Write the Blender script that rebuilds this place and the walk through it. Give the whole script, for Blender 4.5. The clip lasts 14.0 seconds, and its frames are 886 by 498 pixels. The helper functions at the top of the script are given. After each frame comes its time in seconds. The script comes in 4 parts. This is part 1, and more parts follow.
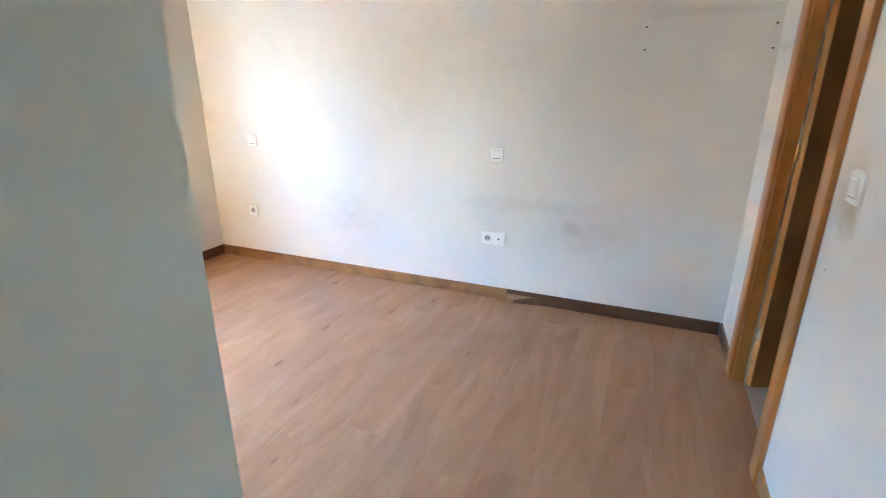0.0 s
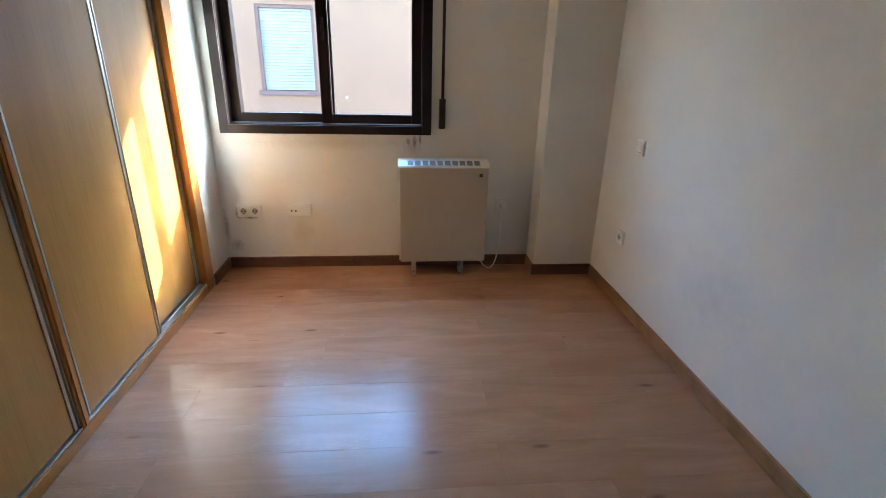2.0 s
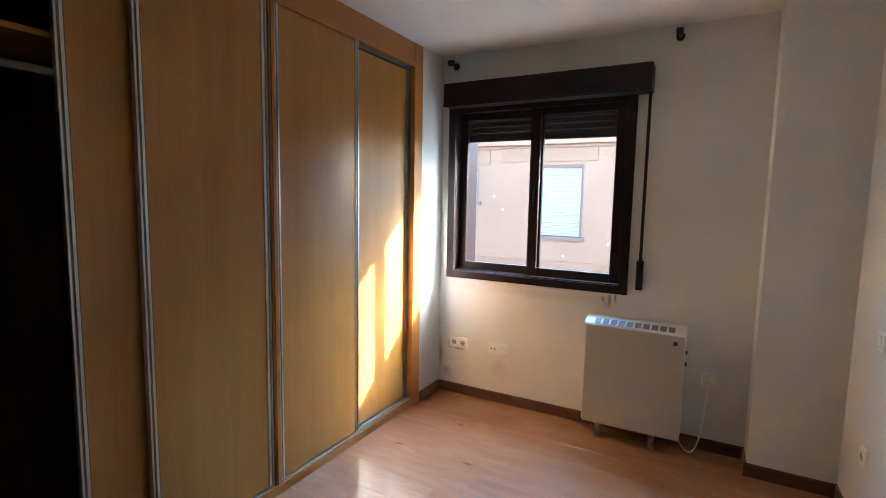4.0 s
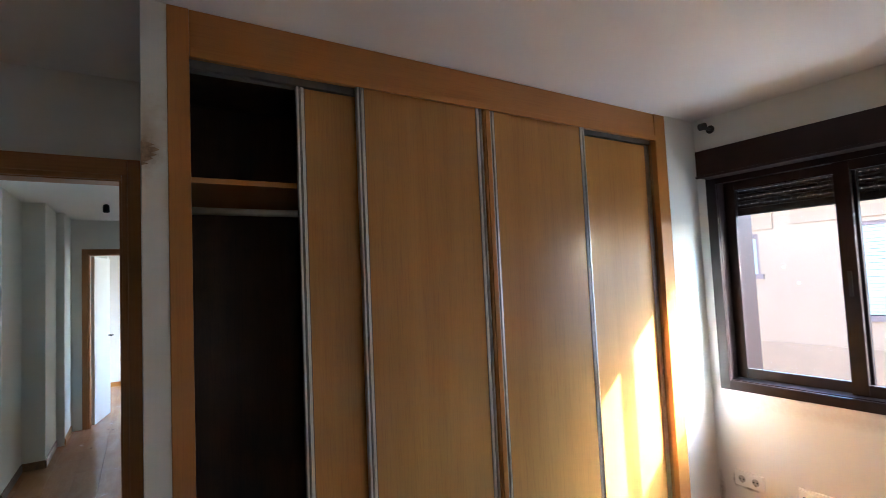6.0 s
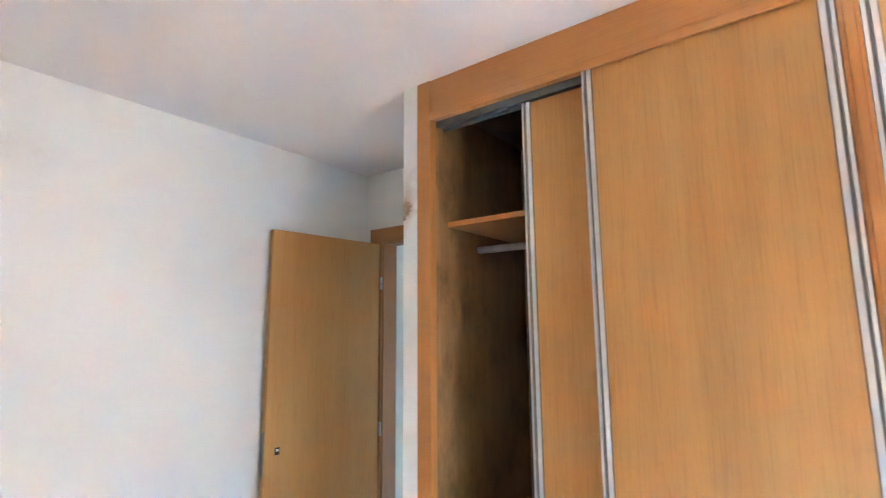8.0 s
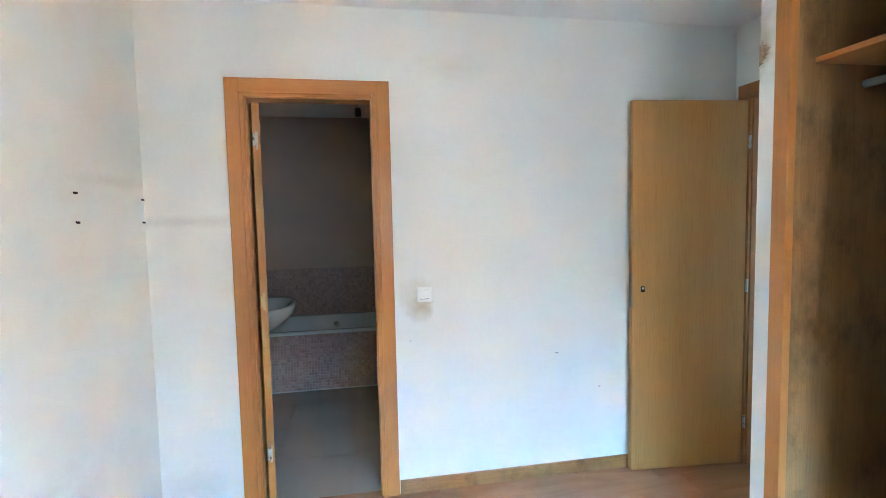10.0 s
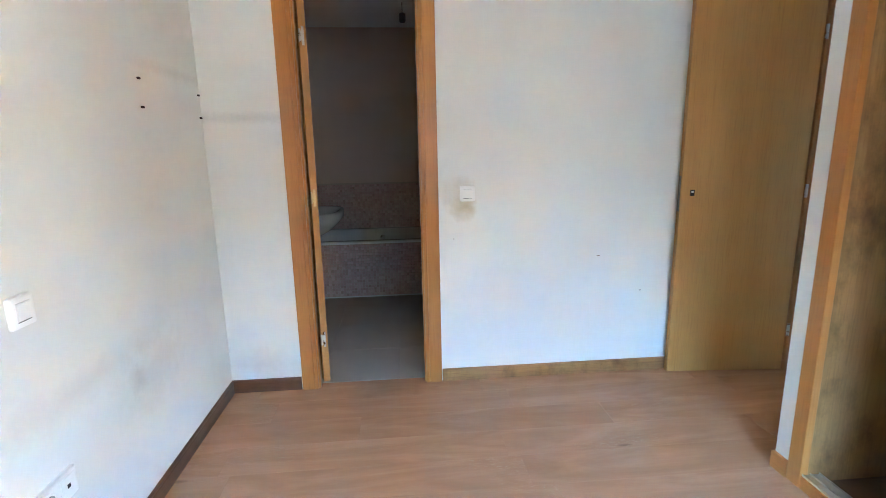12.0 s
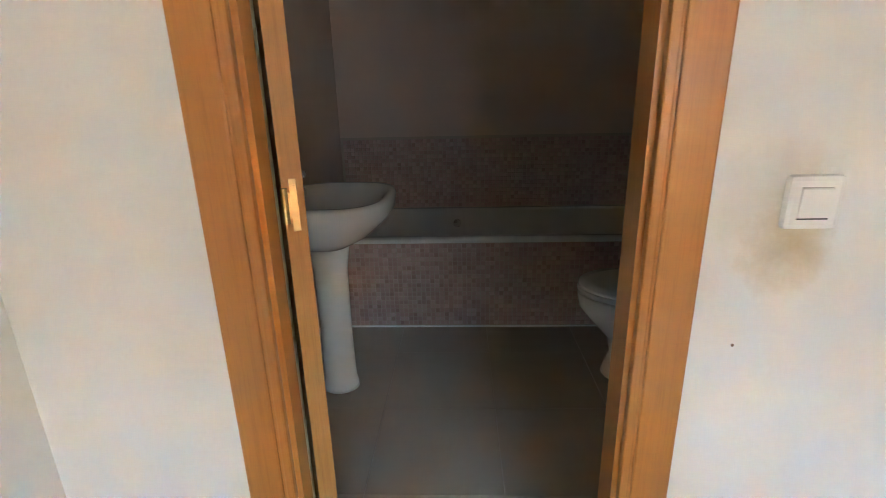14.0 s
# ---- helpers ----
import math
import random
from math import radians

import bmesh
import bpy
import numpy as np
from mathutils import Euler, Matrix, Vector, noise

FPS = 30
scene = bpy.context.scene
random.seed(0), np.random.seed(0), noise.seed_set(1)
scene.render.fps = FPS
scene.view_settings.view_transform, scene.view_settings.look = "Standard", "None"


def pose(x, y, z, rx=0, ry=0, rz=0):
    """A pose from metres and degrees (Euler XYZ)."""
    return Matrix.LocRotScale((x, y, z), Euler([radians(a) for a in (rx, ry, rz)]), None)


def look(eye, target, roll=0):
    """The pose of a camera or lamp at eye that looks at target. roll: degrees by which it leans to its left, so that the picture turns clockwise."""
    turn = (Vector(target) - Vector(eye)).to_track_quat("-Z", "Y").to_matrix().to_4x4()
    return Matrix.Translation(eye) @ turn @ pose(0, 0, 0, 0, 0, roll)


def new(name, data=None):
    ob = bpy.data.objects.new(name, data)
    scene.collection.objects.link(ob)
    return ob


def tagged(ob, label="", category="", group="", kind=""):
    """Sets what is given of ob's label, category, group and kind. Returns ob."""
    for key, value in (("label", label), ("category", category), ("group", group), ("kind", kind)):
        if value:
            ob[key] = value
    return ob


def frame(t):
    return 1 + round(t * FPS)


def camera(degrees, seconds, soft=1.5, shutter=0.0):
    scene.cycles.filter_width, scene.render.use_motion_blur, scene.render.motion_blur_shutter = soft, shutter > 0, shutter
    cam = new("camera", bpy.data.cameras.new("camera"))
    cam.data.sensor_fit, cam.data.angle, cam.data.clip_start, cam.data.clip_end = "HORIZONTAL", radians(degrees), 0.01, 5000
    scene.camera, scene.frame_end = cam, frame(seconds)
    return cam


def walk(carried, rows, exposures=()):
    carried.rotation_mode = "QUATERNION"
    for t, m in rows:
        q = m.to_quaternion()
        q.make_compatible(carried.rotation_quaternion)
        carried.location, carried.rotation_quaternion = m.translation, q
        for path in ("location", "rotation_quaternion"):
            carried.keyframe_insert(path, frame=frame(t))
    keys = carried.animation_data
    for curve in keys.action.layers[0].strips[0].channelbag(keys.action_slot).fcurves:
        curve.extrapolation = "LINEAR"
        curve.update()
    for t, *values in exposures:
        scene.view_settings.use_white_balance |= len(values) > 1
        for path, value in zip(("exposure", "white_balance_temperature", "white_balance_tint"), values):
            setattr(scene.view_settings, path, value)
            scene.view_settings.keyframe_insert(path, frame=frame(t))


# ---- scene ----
cam = camera(84.9, 14.0, soft=0.8, shutter=0.12)
PATH = [
    (0, (-0.353, 0.483, 1.286), (1.395, 1.217, 0.65), 0.0),
    (0.5, (0.038, 0.506, 1.302), (1.485, 1.657, 0.538), -1.0),
    (1, (0.423, 0.586, 1.277), (1.483, 2.076, 0.467), -0.8),
    (1.5, (0.794, 0.606, 1.286), (1.385, 2.343, 0.492), 0.3),
    (2, (1.136, 0.667, 1.312), (1.313, 2.526, 0.594), 1.4),
    (2.5, (1.423, 0.716, 1.365), (1.173, 2.62, 0.808), 2.0),
    (3, (1.593, 0.61, 1.396), (1.075, 2.507, 1.029), 2.8),
    (3.2, (1.663, 0.596, 1.403), (1.047, 2.474, 1.099), 2.6),
    (5.3, (1.788, 0.606, 1.597), (0.38, 2.025, 1.539), -1.4),
    (5.5, (1.742, 0.662, 1.606), (0.26, 2.004, 1.586), -1.7),
    (6, (1.642, 0.898, 1.604), (-0.049, 1.96, 1.717), -2.6),
    (6.5, (1.566, 1.189, 1.546), (-0.304, 1.87, 1.745), -2.9),
    (7, (1.53, 1.53, 1.574), (-0.441, 1.806, 1.772), -1.9),
    (7.5, (1.374, 1.865, 1.583), (-0.568, 1.452, 1.828), -1.0),
    (8, (1.290, 2.068, 1.608), (-0.280, 0.875, 1.900), -0.5),
    (8.5, (1.328, 2.194, 1.62), (0.38, 0.461, 1.935), -0.4),
    (9, (1.417, 2.197, 1.601), (0.9, 0.275, 1.798), -0.2),
    (9.2, (1.44, 2.217, 1.575), (0.999, 0.271, 1.701), 0.1),
    (11.3, (1.460, 2.810, 1.318), (1.152, 0.867, 0.966), -1.5),
    (11.5, (1.477, 2.772, 1.309), (1.183, 0.828, 0.942), -1.5),
    (12, (1.457, 2.527, 1.285), (1.294, 0.574, 0.879), -1.1),
    (12.5, (1.538, 2.113, 1.268), (1.46, 0.164, 0.824), -0.5),
    (13, (1.551, 1.580, 1.260), (1.550, -0.355, 0.766), -1.0),
    (13.5, (1.612, 1.138, 1.247), (1.676, -0.788, 0.723), -1.4),
    (14, (1.632, 0.729, 1.216), (1.71, -1.175, 0.609), -1.3),
]
EXPOSURES = [(0.0, 6.15, 5250, -1), (0.5, 5.5, 4950, -4), (1.5, 4.42, 5300, -2), (3.0, 4.22, 5550, 2), (5.5, 4.65, 5650, 5), (6.5, 4.78, 5250, 4), (7.1, 5.4, 5200, 3),
             (7.5, 6.15, 5250, 2), (7.8, 6.75, 5300, 5), (8.4, 7.2, 4750, -4), (9.0, 7.05, 4700, -8), (11.5, 6.62, 5050, -1), (12.5, 6.47, 5050, -5), (13.3, 6.42, 5600, -2), (14.0, 6.52, 5800, 0)]
walk(cam, [(t, look(eye, target, roll)) for t, eye, target, roll in PATH], EXPOSURES)

# ---- world, sun, large lights ----
SUN_FROM = Vector((1.0, 1.0, 0.89)).normalized()
world = bpy.data.worlds.new("sky")
scene.world = world
world.use_nodes = True
wn = world.node_tree.nodes
sky = wn.new("ShaderNodeTexSky")
sky.sky_type = "NISHITA"
sky.sun_disc = False
sky.air_density, sky.dust_density, sky.ozone_density = 1.5, 0.3, 5.0
sky.sun_elevation = math.asin(SUN_FROM.z)
sky.sun_rotation = math.atan2(SUN_FROM.x, SUN_FROM.y)
world.node_tree.links.new(sky.outputs[0], wn["Background"].inputs[0])
wn["Background"].inputs[1].default_value = 0.15

sun_data = bpy.data.lights.new("sun", "SUN")
sun_data.energy, sun_data.angle, sun_data.color = 2.0, radians(0.5), (1.0, 0.93, 0.82)
sun = new("sun", sun_data)
sun.matrix_world = look(SUN_FROM * 30, (0, 0, 0))


def fill_lamp(name, centre, target, width, height, watts, color):
    data = bpy.data.lights.new(name, "AREA")
    data.shape, data.size, data.size_y, data.energy, data.color = "RECTANGLE", width, height, watts, color
    ob = new(name, data)
    ob.matrix_world = look(centre, target)
    return ob


# added fill lamps by unseen openings, brightening the far room, living room and hall
fill_lamp("far_room_fill", (-6.9, 2.55, 1.4), (-7.0, 0.0, 1.0), 1.2, 1.2, 0.62, (0.92, 0.96, 1.0))
fill_lamp("living_room_fill", (-4.2, -4.45, 1.5), (-4.0, 0.0, 1.2), 1.5, 1.15, 0.45, (0.30, 0.52, 1.0))
# bluish fill lamp added outside, above the view, shining in under the bedroom lintel
fill_lamp("bedroom_fill", (0.70, 4.80, 2.85), (0.95, 0.4, 0.60), 2.4, 1.2, 10.0, (0.36, 0.59, 1.0))
# second added fill lamp, out of view beside the window, brightening the bed wall
fill_lamp("street_side_fill", (-2.0, 5.6, 1.7), (0.9, 3.4, 1.5), 2.4, 1.8, 2.8, (0.90, 0.95, 1.0))


# ---- materials ----
def shader(name, rough=0.5, metal=0.0, spec=0.5):
    m = bpy.data.materials.new(name)
    m.use_nodes = True
    b = m.node_tree.nodes["Principled BSDF"]
    b.inputs["Roughness"].default_value = rough
    b.inputs["Metallic"].default_value = metal
    b.inputs["Specular IOR Level"].default_value = spec
    return m, m.node_tree.nodes, m.node_tree.links, b


def coords(n, l, scale=(1, 1, 1)):
    tc, mp = n.new("ShaderNodeTexCoord"), n.new("ShaderNodeMapping")
    mp.inputs["Scale"].default_value = scale
    l.new(tc.outputs["Object"], mp.inputs["Vector"])
    return mp.outputs["Vector"]


def noise_tex(n, l, vec, scale, detail=4.0, rough=0.55, distort=0.0):
    t = n.new("ShaderNodeTexNoise")
    t.inputs["Scale"].default_value, t.inputs["Detail"].default_value = scale, detail
    t.inputs["Roughness"].default_value, t.inputs["Distortion"].default_value = rough, distort
    l.new(vec, t.inputs["Vector"])
    return t.outputs["Fac"]


def ramp(n, l, fac, stops):
    r = n.new("ShaderNodeValToRGB")
    e = r.color_ramp.elements
    while len(e) < len(stops):
        e.new(0.5)
    for k, (p, c) in enumerate(stops):
        e[k].position, e[k].color = p, (*c, 1.0)
    l.new(fac, r.inputs["Fac"])
    return r.outputs["Color"]


def mix(n, l, fac, a, b, mode="MIX"):
    m = n.new("ShaderNodeMix")
    m.data_type, m.blend_type = "RGBA", mode
    for sock, v in ((m.inputs["Factor"], fac), (m.inputs["A"], a), (m.inputs["B"], b)):
        if isinstance(v, (int, float)):
            sock.default_value = v
        elif isinstance(v, tuple):
            sock.default_value = (*v, 1.0)
        else:
            l.new(v, sock)
    return m.outputs["Result"]


def math_node(n, l, op, a, b=0.0, clamp=False):
    m = n.new("ShaderNodeMath")
    m.operation, m.use_clamp = op, clamp
    for sock, v in ((m.inputs[0], a), (m.inputs[1], b)):
        if isinstance(v, (int, float)):
            sock.default_value = v
        else:
            l.new(v, sock)
    return m.outputs[0]


def bump(n, l, b, height, strength=0.1, distance=0.002):
    k = n.new("ShaderNodeBump")
    k.inputs["Strength"].default_value, k.inputs["Distance"].default_value = strength, distance
    l.new(height, k.inputs["Height"])
    l.new(k.outputs["Normal"], b.inputs["Normal"])


def spot_mask(n, l, centre, radii, ragged=0.35, scale=14.0):
    """An uneven stain round a place: 1 in its middle, 0 outside."""
    tc, mp = n.new("ShaderNodeTexCoord"), n.new("ShaderNodeMapping")
    mp.vector_type = "TEXTURE"
    mp.inputs["Location"].default_value, mp.inputs["Scale"].default_value = centre, radii
    l.new(tc.outputs["Object"], mp.inputs["Vector"])
    ln = n.new("ShaderNodeVectorMath")
    ln.operation = "LENGTH"
    l.new(mp.outputs["Vector"], ln.inputs[0])
    wob = math_node(n, l, "MULTIPLY", math_node(n, l, "SUBTRACT", noise_tex(n, l, tc.outputs["Object"], scale, 5.0, 0.65), 0.5), ragged * 4)
    d = math_node(n, l, "ADD", ln.outputs["Value"], wob)
    return math_node(n, l, "SUBTRACT", 1.0, d, clamp=True)


def paint(name, color, stains=(), grubby=0.5, rough=0.75):
    """Rolled wall paint with faint grime; stains: (centre, radii, colour, strength)."""
    m, n, l, b = shader(name, rough, spec=0.25)
    v = coords(n, l)
    big = noise_tex(n, l, v, 1.3, 5.0, 0.6)
    dark = tuple(c * k for c, k in zip(color, (0.90, 0.88, 0.83)))
    col = mix(n, l, grubby, color, ramp(n, l, big, [(0.30, dark), (0.62, color)]))
    smudge = ramp(n, l, noise_tex(n, l, v, 4.5, 6.0, 0.7, 0.6), [(0.60, (0, 0, 0)), (0.78, (1, 1, 1))])
    col = mix(n, l, math_node(n, l, "MULTIPLY", smudge, 0.16 * grubby), col, (0.48, 0.43, 0.36))
    for centre, radii, stain, strength in stains:
        mask = math_node(n, l, "MULTIPLY", spot_mask(n, l, centre, radii, 0.35, 55.0 if min(radii) < 0.06 else 14.0), strength, clamp=True)
        col = mix(n, l, mask, col, stain)
    l.new(col, b.inputs["Base Color"])
    bump(n, l, b, noise_tex(n, l, v, 130.0, 3.0, 0.6), 0.22, 0.0015)
    return m


def wood(name, axis, light, dark, rough=0.35, grain=1.0, coat=0.0, stain=0.0, vary=0.0, pore=0.36):
    """Veneer with its grain along one axis."""
    m, n, l, b = shader(name, rough, spec=0.45)
    sc = [26.0 * grain] * 3
    sc[axis] = 0.9 * grain
    v = coords(n, l, sc)
    oi = n.new("ShaderNodeObjectInfo")
    off = n.new("ShaderNodeVectorMath")
    off.operation = "ADD"
    sh = n.new("ShaderNodeCombineXYZ")
    for k in range(3):
        l.new(math_node(n, l, "MULTIPLY", oi.outputs["Random"], 37.0 + 11 * k), sh.inputs[k])
    l.new(v, off.inputs[0])
    l.new(sh.outputs[0], off.inputs[1])
    v = off.outputs[0]
    fine = noise_tex(n, l, v, 6.0, 6.0, 0.75, 0.3)
    broad = noise_tex(n, l, v, 0.24, 3.0, 0.5, 1.2)
    col = ramp(n, l, broad, [(0.30, dark), (0.50, tuple((a + c) / 2 for a, c in zip(light, dark))), (0.68, light)])
    pores = ramp(n, l, fine, [(0.30, tuple(c * 0.62 for c in dark)), (0.52, (1, 1, 1))])
    col = mix(n, l, pore, col, pores, "MULTIPLY")
    if vary:
        f = math_node(n, l, "ADD", 1.0 - vary / 2, math_node(n, l, "MULTIPLY", oi.outputs["Random"], vary))
        h = n.new("ShaderNodeHueSaturation")
        l.new(f, h.inputs["Value"])
        l.new(col, h.inputs["Color"])
        col = h.outputs[0]
    if stain:
        mask = ramp(n, l, noise_tex(n, l, coords(n, l, (3, 3, 2)), 2.2, 6.0, 0.7), [(0.46, (0, 0, 0)), (0.70, (1, 1, 1))])
        col = mix(n, l, math_node(n, l, "MULTIPLY", mask, stain), col, tuple(c * 0.35 for c in dark))
    l.new(col, b.inputs["Base Color"])
    if coat:
        b.inputs["Coat Weight"].default_value, b.inputs["Coat Roughness"].default_value = coat, 0.13
    bump(n, l, b, fine, 0.10, 0.0006)
    return m


def laminate(name):
    """Printed oak laminate, boards along x, tone changing board by board, dark knots."""
    m, n, l, b = shader(name, 0.30, spec=0.22)
    oi = n.new("ShaderNodeObjectInfo")
    geo = n.new("ShaderNodeNewGeometry")
    rnd = math_node(n, l, "FRACT", math_node(n, l, "ADD", oi.outputs["Random"], geo.outputs["Random Per Island"]))
    sh = n.new("ShaderNodeCombineXYZ")
    for k in range(3):
        l.new(math_node(n, l, "MULTIPLY", rnd, 41.0 + 17 * k), sh.inputs[k])

    def moved(scale):
        off = n.new("ShaderNodeVectorMath")
        off.operation = "ADD"
        l.new(coords(n, l, scale), off.inputs[0])
        l.new(sh.outputs[0], off.inputs[1])
        return off.outputs[0]

    broad = noise_tex(n, l, moved((1.5, 6.5, 6.5)), 1.0, 4.0, 0.55, 1.6)
    fine = noise_tex(n, l, moved((2.5, 60, 60)), 1.6, 6.0, 0.72, 0.2)
    col = ramp(n, l, broad, [(0.28, (0.370, 0.177, 0.086)), (0.50, (0.430, 0.213, 0.106)), (0.72, (0.490, 0.255, 0.130))])
    col = mix(n, l, 0.09, col, ramp(n, l, fine, [(0.32, (0.45, 0.36, 0.30)), (0.55, (1, 1, 1))]), "MULTIPLY")
    vo = n.new("ShaderNodeTexVoronoi")
    vo.inputs["Scale"].default_value, vo.inputs["Randomness"].default_value = 1.0, 1.0
    l.new(moved((2.3, 7.5, 1.0)), vo.inputs["Vector"])
    knot = ramp(n, l, vo.outputs["Distance"], [(0.03, (1, 1, 1)), (0.105, (0, 0, 0))])
    col = mix(n, l, math_node(n, l, "MULTIPLY", knot, 0.72), col, (0.11, 0.05, 0.025))
    curl = noise_tex(n, l, moved((1.6, 14, 14)), 1.3, 3.0, 0.5, 2.6)
    ringed = math_node(n, l, "PINGPONG", math_node(n, l, "MULTIPLY", curl, 9.0), 0.5)
    veins = ramp(n, l, ringed, [(0.40, (0, 0, 0)), (0.50, (1, 1, 1))])
    patch = ramp(n, l, noise_tex(n, l, moved((1.1, 4, 4)), 1.0, 2.0, 0.5), [(0.48, (0, 0, 0)), (0.62, (1, 1, 1))])
    col = mix(n, l, math_node(n, l, "MULTIPLY", math_node(n, l, "MULTIPLY", veins, patch), 0.35), col, (0.62, 0.41, 0.25))
    h = n.new("ShaderNodeHueSaturation")
    l.new(math_node(n, l, "ADD", 0.965, math_node(n, l, "MULTIPLY", rnd, 0.07)), h.inputs["Value"])
    l.new(col, h.inputs["Color"])
    dust = noise_tex(n, l, coords(n, l), 2.2, 6.0, 0.7)
    l.new(mix(n, l, math_node(n, l, "MULTIPLY", ramp(n, l, dust, [(0.5, (0, 0, 0)), (0.75, (1, 1, 1))]), 0.10), h.outputs[0], (0.55, 0.48, 0.42)), b.inputs["Base Color"])
    l.new(math_node(n, l, "ADD", 0.13, math_node(n, l, "MULTIPLY", dust, 0.22)), b.inputs["Roughness"])
    bump(n, l, b, fine, 0.05, 0.0004)
    return m


def plain(name, color, rough=0.5, metal=0.0, vary=0.06, scale=8.0, spec=0.5, bumpy=0.0):
    m, n, l, b = shader(name, rough, metal, spec)
    v = coords(n, l)
    f = noise_tex(n, l, v, scale, 5.0, 0.6)
    lo, hi = tuple(c * (1 - vary) for c in color), tuple(min(1, c * (1 + vary)) for c in color)
    l.new(ramp(n, l, f, [(0.3, lo), (0.7, hi)]), b.inputs["Base Color"])
    l.new(math_node(n, l, "ADD", rough - 0.05, math_node(n, l, "MULTIPLY", f, 0.10)), b.inputs["Roughness"])
    if bumpy:
        bump(n, l, b, noise_tex(n, l, v, scale * 12, 4.0), bumpy, 0.002)
    return m


def islands(name, colors, rough=0.4):
    """Small pieces, each with its own tone."""
    m, n, l, b = shader(name, rough)
    geo = n.new("ShaderNodeNewGeometry")
    k = len(colors) - 1
    col = ramp(n, l, geo.outputs["Random Per Island"], [(i / k, c) for i, c in enumerate(colors)])
    l.new(mix(n, l, 0.5, col, ramp(n, l, noise_tex(n, l, coords(n, l), 9.0, 5.0), [(0.3, (0.75, 0.73, 0.72)), (0.7, (1, 1, 1))]), "MULTIPLY"), b.inputs["Base Color"])
    return m


def glass(name):
    m, n, l, b = shader(name, 0.02)
    b.inputs["Transmission Weight"].default_value, b.inputs["IOR"].default_value = 1.0, 1.1
    b.inputs["Base Color"].default_value = (0.97, 0.98, 0.98, 1)
    return m


WHITE = (0.81, 0.805, 0.765)
GRIME = (0.50, 0.41, 0.24)
M_WALL = paint("wall_paint", WHITE)
M_BATHWALL = paint("wall_paint_stained", WHITE, [
    ((1.165, 0, 1.04), (0.11, 0.2, 0.12), GRIME, 0.45), ((1.132, 0, 0.982), (0.08, 0.2, 0.085), (0.51, 0.42, 0.25), 0.85),
    ((2.22, 0, 1.45), (0.45, 0.2, 0.035), (0.45, 0.43, 0.40), 0.35), ((2.25, 0, 0.16), (0.20, 0.2, 0.10), (0.42, 0.38, 0.32), 0.3),
    ((0.95, 0, 2.20), (0.22, 0.2, 0.10), (0.60, 0.55, 0.45), 0.3)], 0.35)
M_BEDWALL = paint("wall_paint_scuffed", WHITE, [
    ((2.41, 2.35, 0.45), (0.2, 0.30, 0.22), (0.46, 0.44, 0.41), 0.32), ((2.41, 1.10, 0.62), (0.2, 0.55, 0.07), (0.50, 0.46, 0.40), 0.28),
    ((2.41, 0.85, 0.50), (0.2, 0.07, 0.07), (0.42, 0.36, 0.26), 0.4), ((2.41, 0.30, 1.62), (0.2, 0.38, 0.035), (0.46, 0.43, 0.38), 0.25),
    ((2.41, 0.75, 0.48), (0.2, 0.30, 0.16), (0.52, 0.46, 0.38), 0.28), ((2.41, 1.75, 1.50), (0.2, 0.8, 0.35), (0.60, 0.52, 0.42), 0.25)], 0.7)
M_WINWALL = paint("wall_paint_damp", WHITE, [
    ((0.015, 3.77, 0.28), (0.022, 0.2, 0.14), (0.16, 0.13, 0.10), 0.6), ((1.235, 3.77, 0.835), (0.016, 0.2, 0.055), (0.10, 0.06, 0.04), 0.9), ((1.195, 3.77, 0.845), (0.020, 0.2, 0.030), (0.16, 0.11, 0.08), 0.8), ((1.268, 3.77, 0.855), (0.010, 0.2, 0.040), (0.08, 0.05, 0.035), 0.9), ((1.215, 3.77, 0.80), (0.07, 0.2, 0.05), (0.46, 0.38, 0.30), 0.45), ((0.07, 3.77, 0.16), (0.05, 0.2, 0.05), (0.20, 0.15, 0.11), 0.5),
    ((0.100, 3.77, 0.375), (0.022, 0.2, 0.045), (0.08, 0.06, 0.05), 0.9), ((0.17, 3.77, 0.345), (0.06, 0.2, 0.012), (0.12, 0.09, 0.07), 0.8), ((0.50, 3.77, 0.24), (0.08, 0.2, 0.09), (0.52, 0.38, 0.24), 0.4), ((0.70, 3.77, 0.83), (0.7, 0.2, 0.05), (0.50, 0.42, 0.34), 0.35)], 0.6)
M_ENDWALL = paint("wall_paint_scorched", WHITE, [((-0.005, 0.915, 2.05), (0.06, 0.06, 0.13), (0.46, 0.33, 0.20), 0.8), ((-0.005, 0.905, 2.01), (0.05, 0.05, 0.05), (0.24, 0.15, 0.08), 0.9)], 0.4)
M_CEIL = paint("ceiling_paint", (0.83, 0.815, 0.80), (), 0.25, 0.85)
M_DOOR = wood("oak_veneer", 2, (0.495, 0.246, 0.060), (0.425, 0.200, 0.046), 0.38, coat=0.18, pore=0.24)
M_LEAF = wood("oak_door_veneer", 2, (0.48, 0.245, 0.064), (0.44, 0.213, 0.053), 0.50, coat=0.04, pore=0.25)
M_TRIM_Z = wood("oak_trim_upright", 2, (0.49, 0.210, 0.048), (0.43, 0.175, 0.039), 0.30, coat=0.2, pore=0.2)
M_TRIM_X = wood("oak_trim_along_x", 0, (0.49, 0.210, 0.048), (0.43, 0.175, 0.039), 0.30, coat=0.2, pore=0.2)
M_TRIM_Y = wood("oak_trim_along_y", 1, (0.49, 0.210, 0.048), (0.43, 0.175, 0.039), 0.30, coat=0.2, pore=0.2)
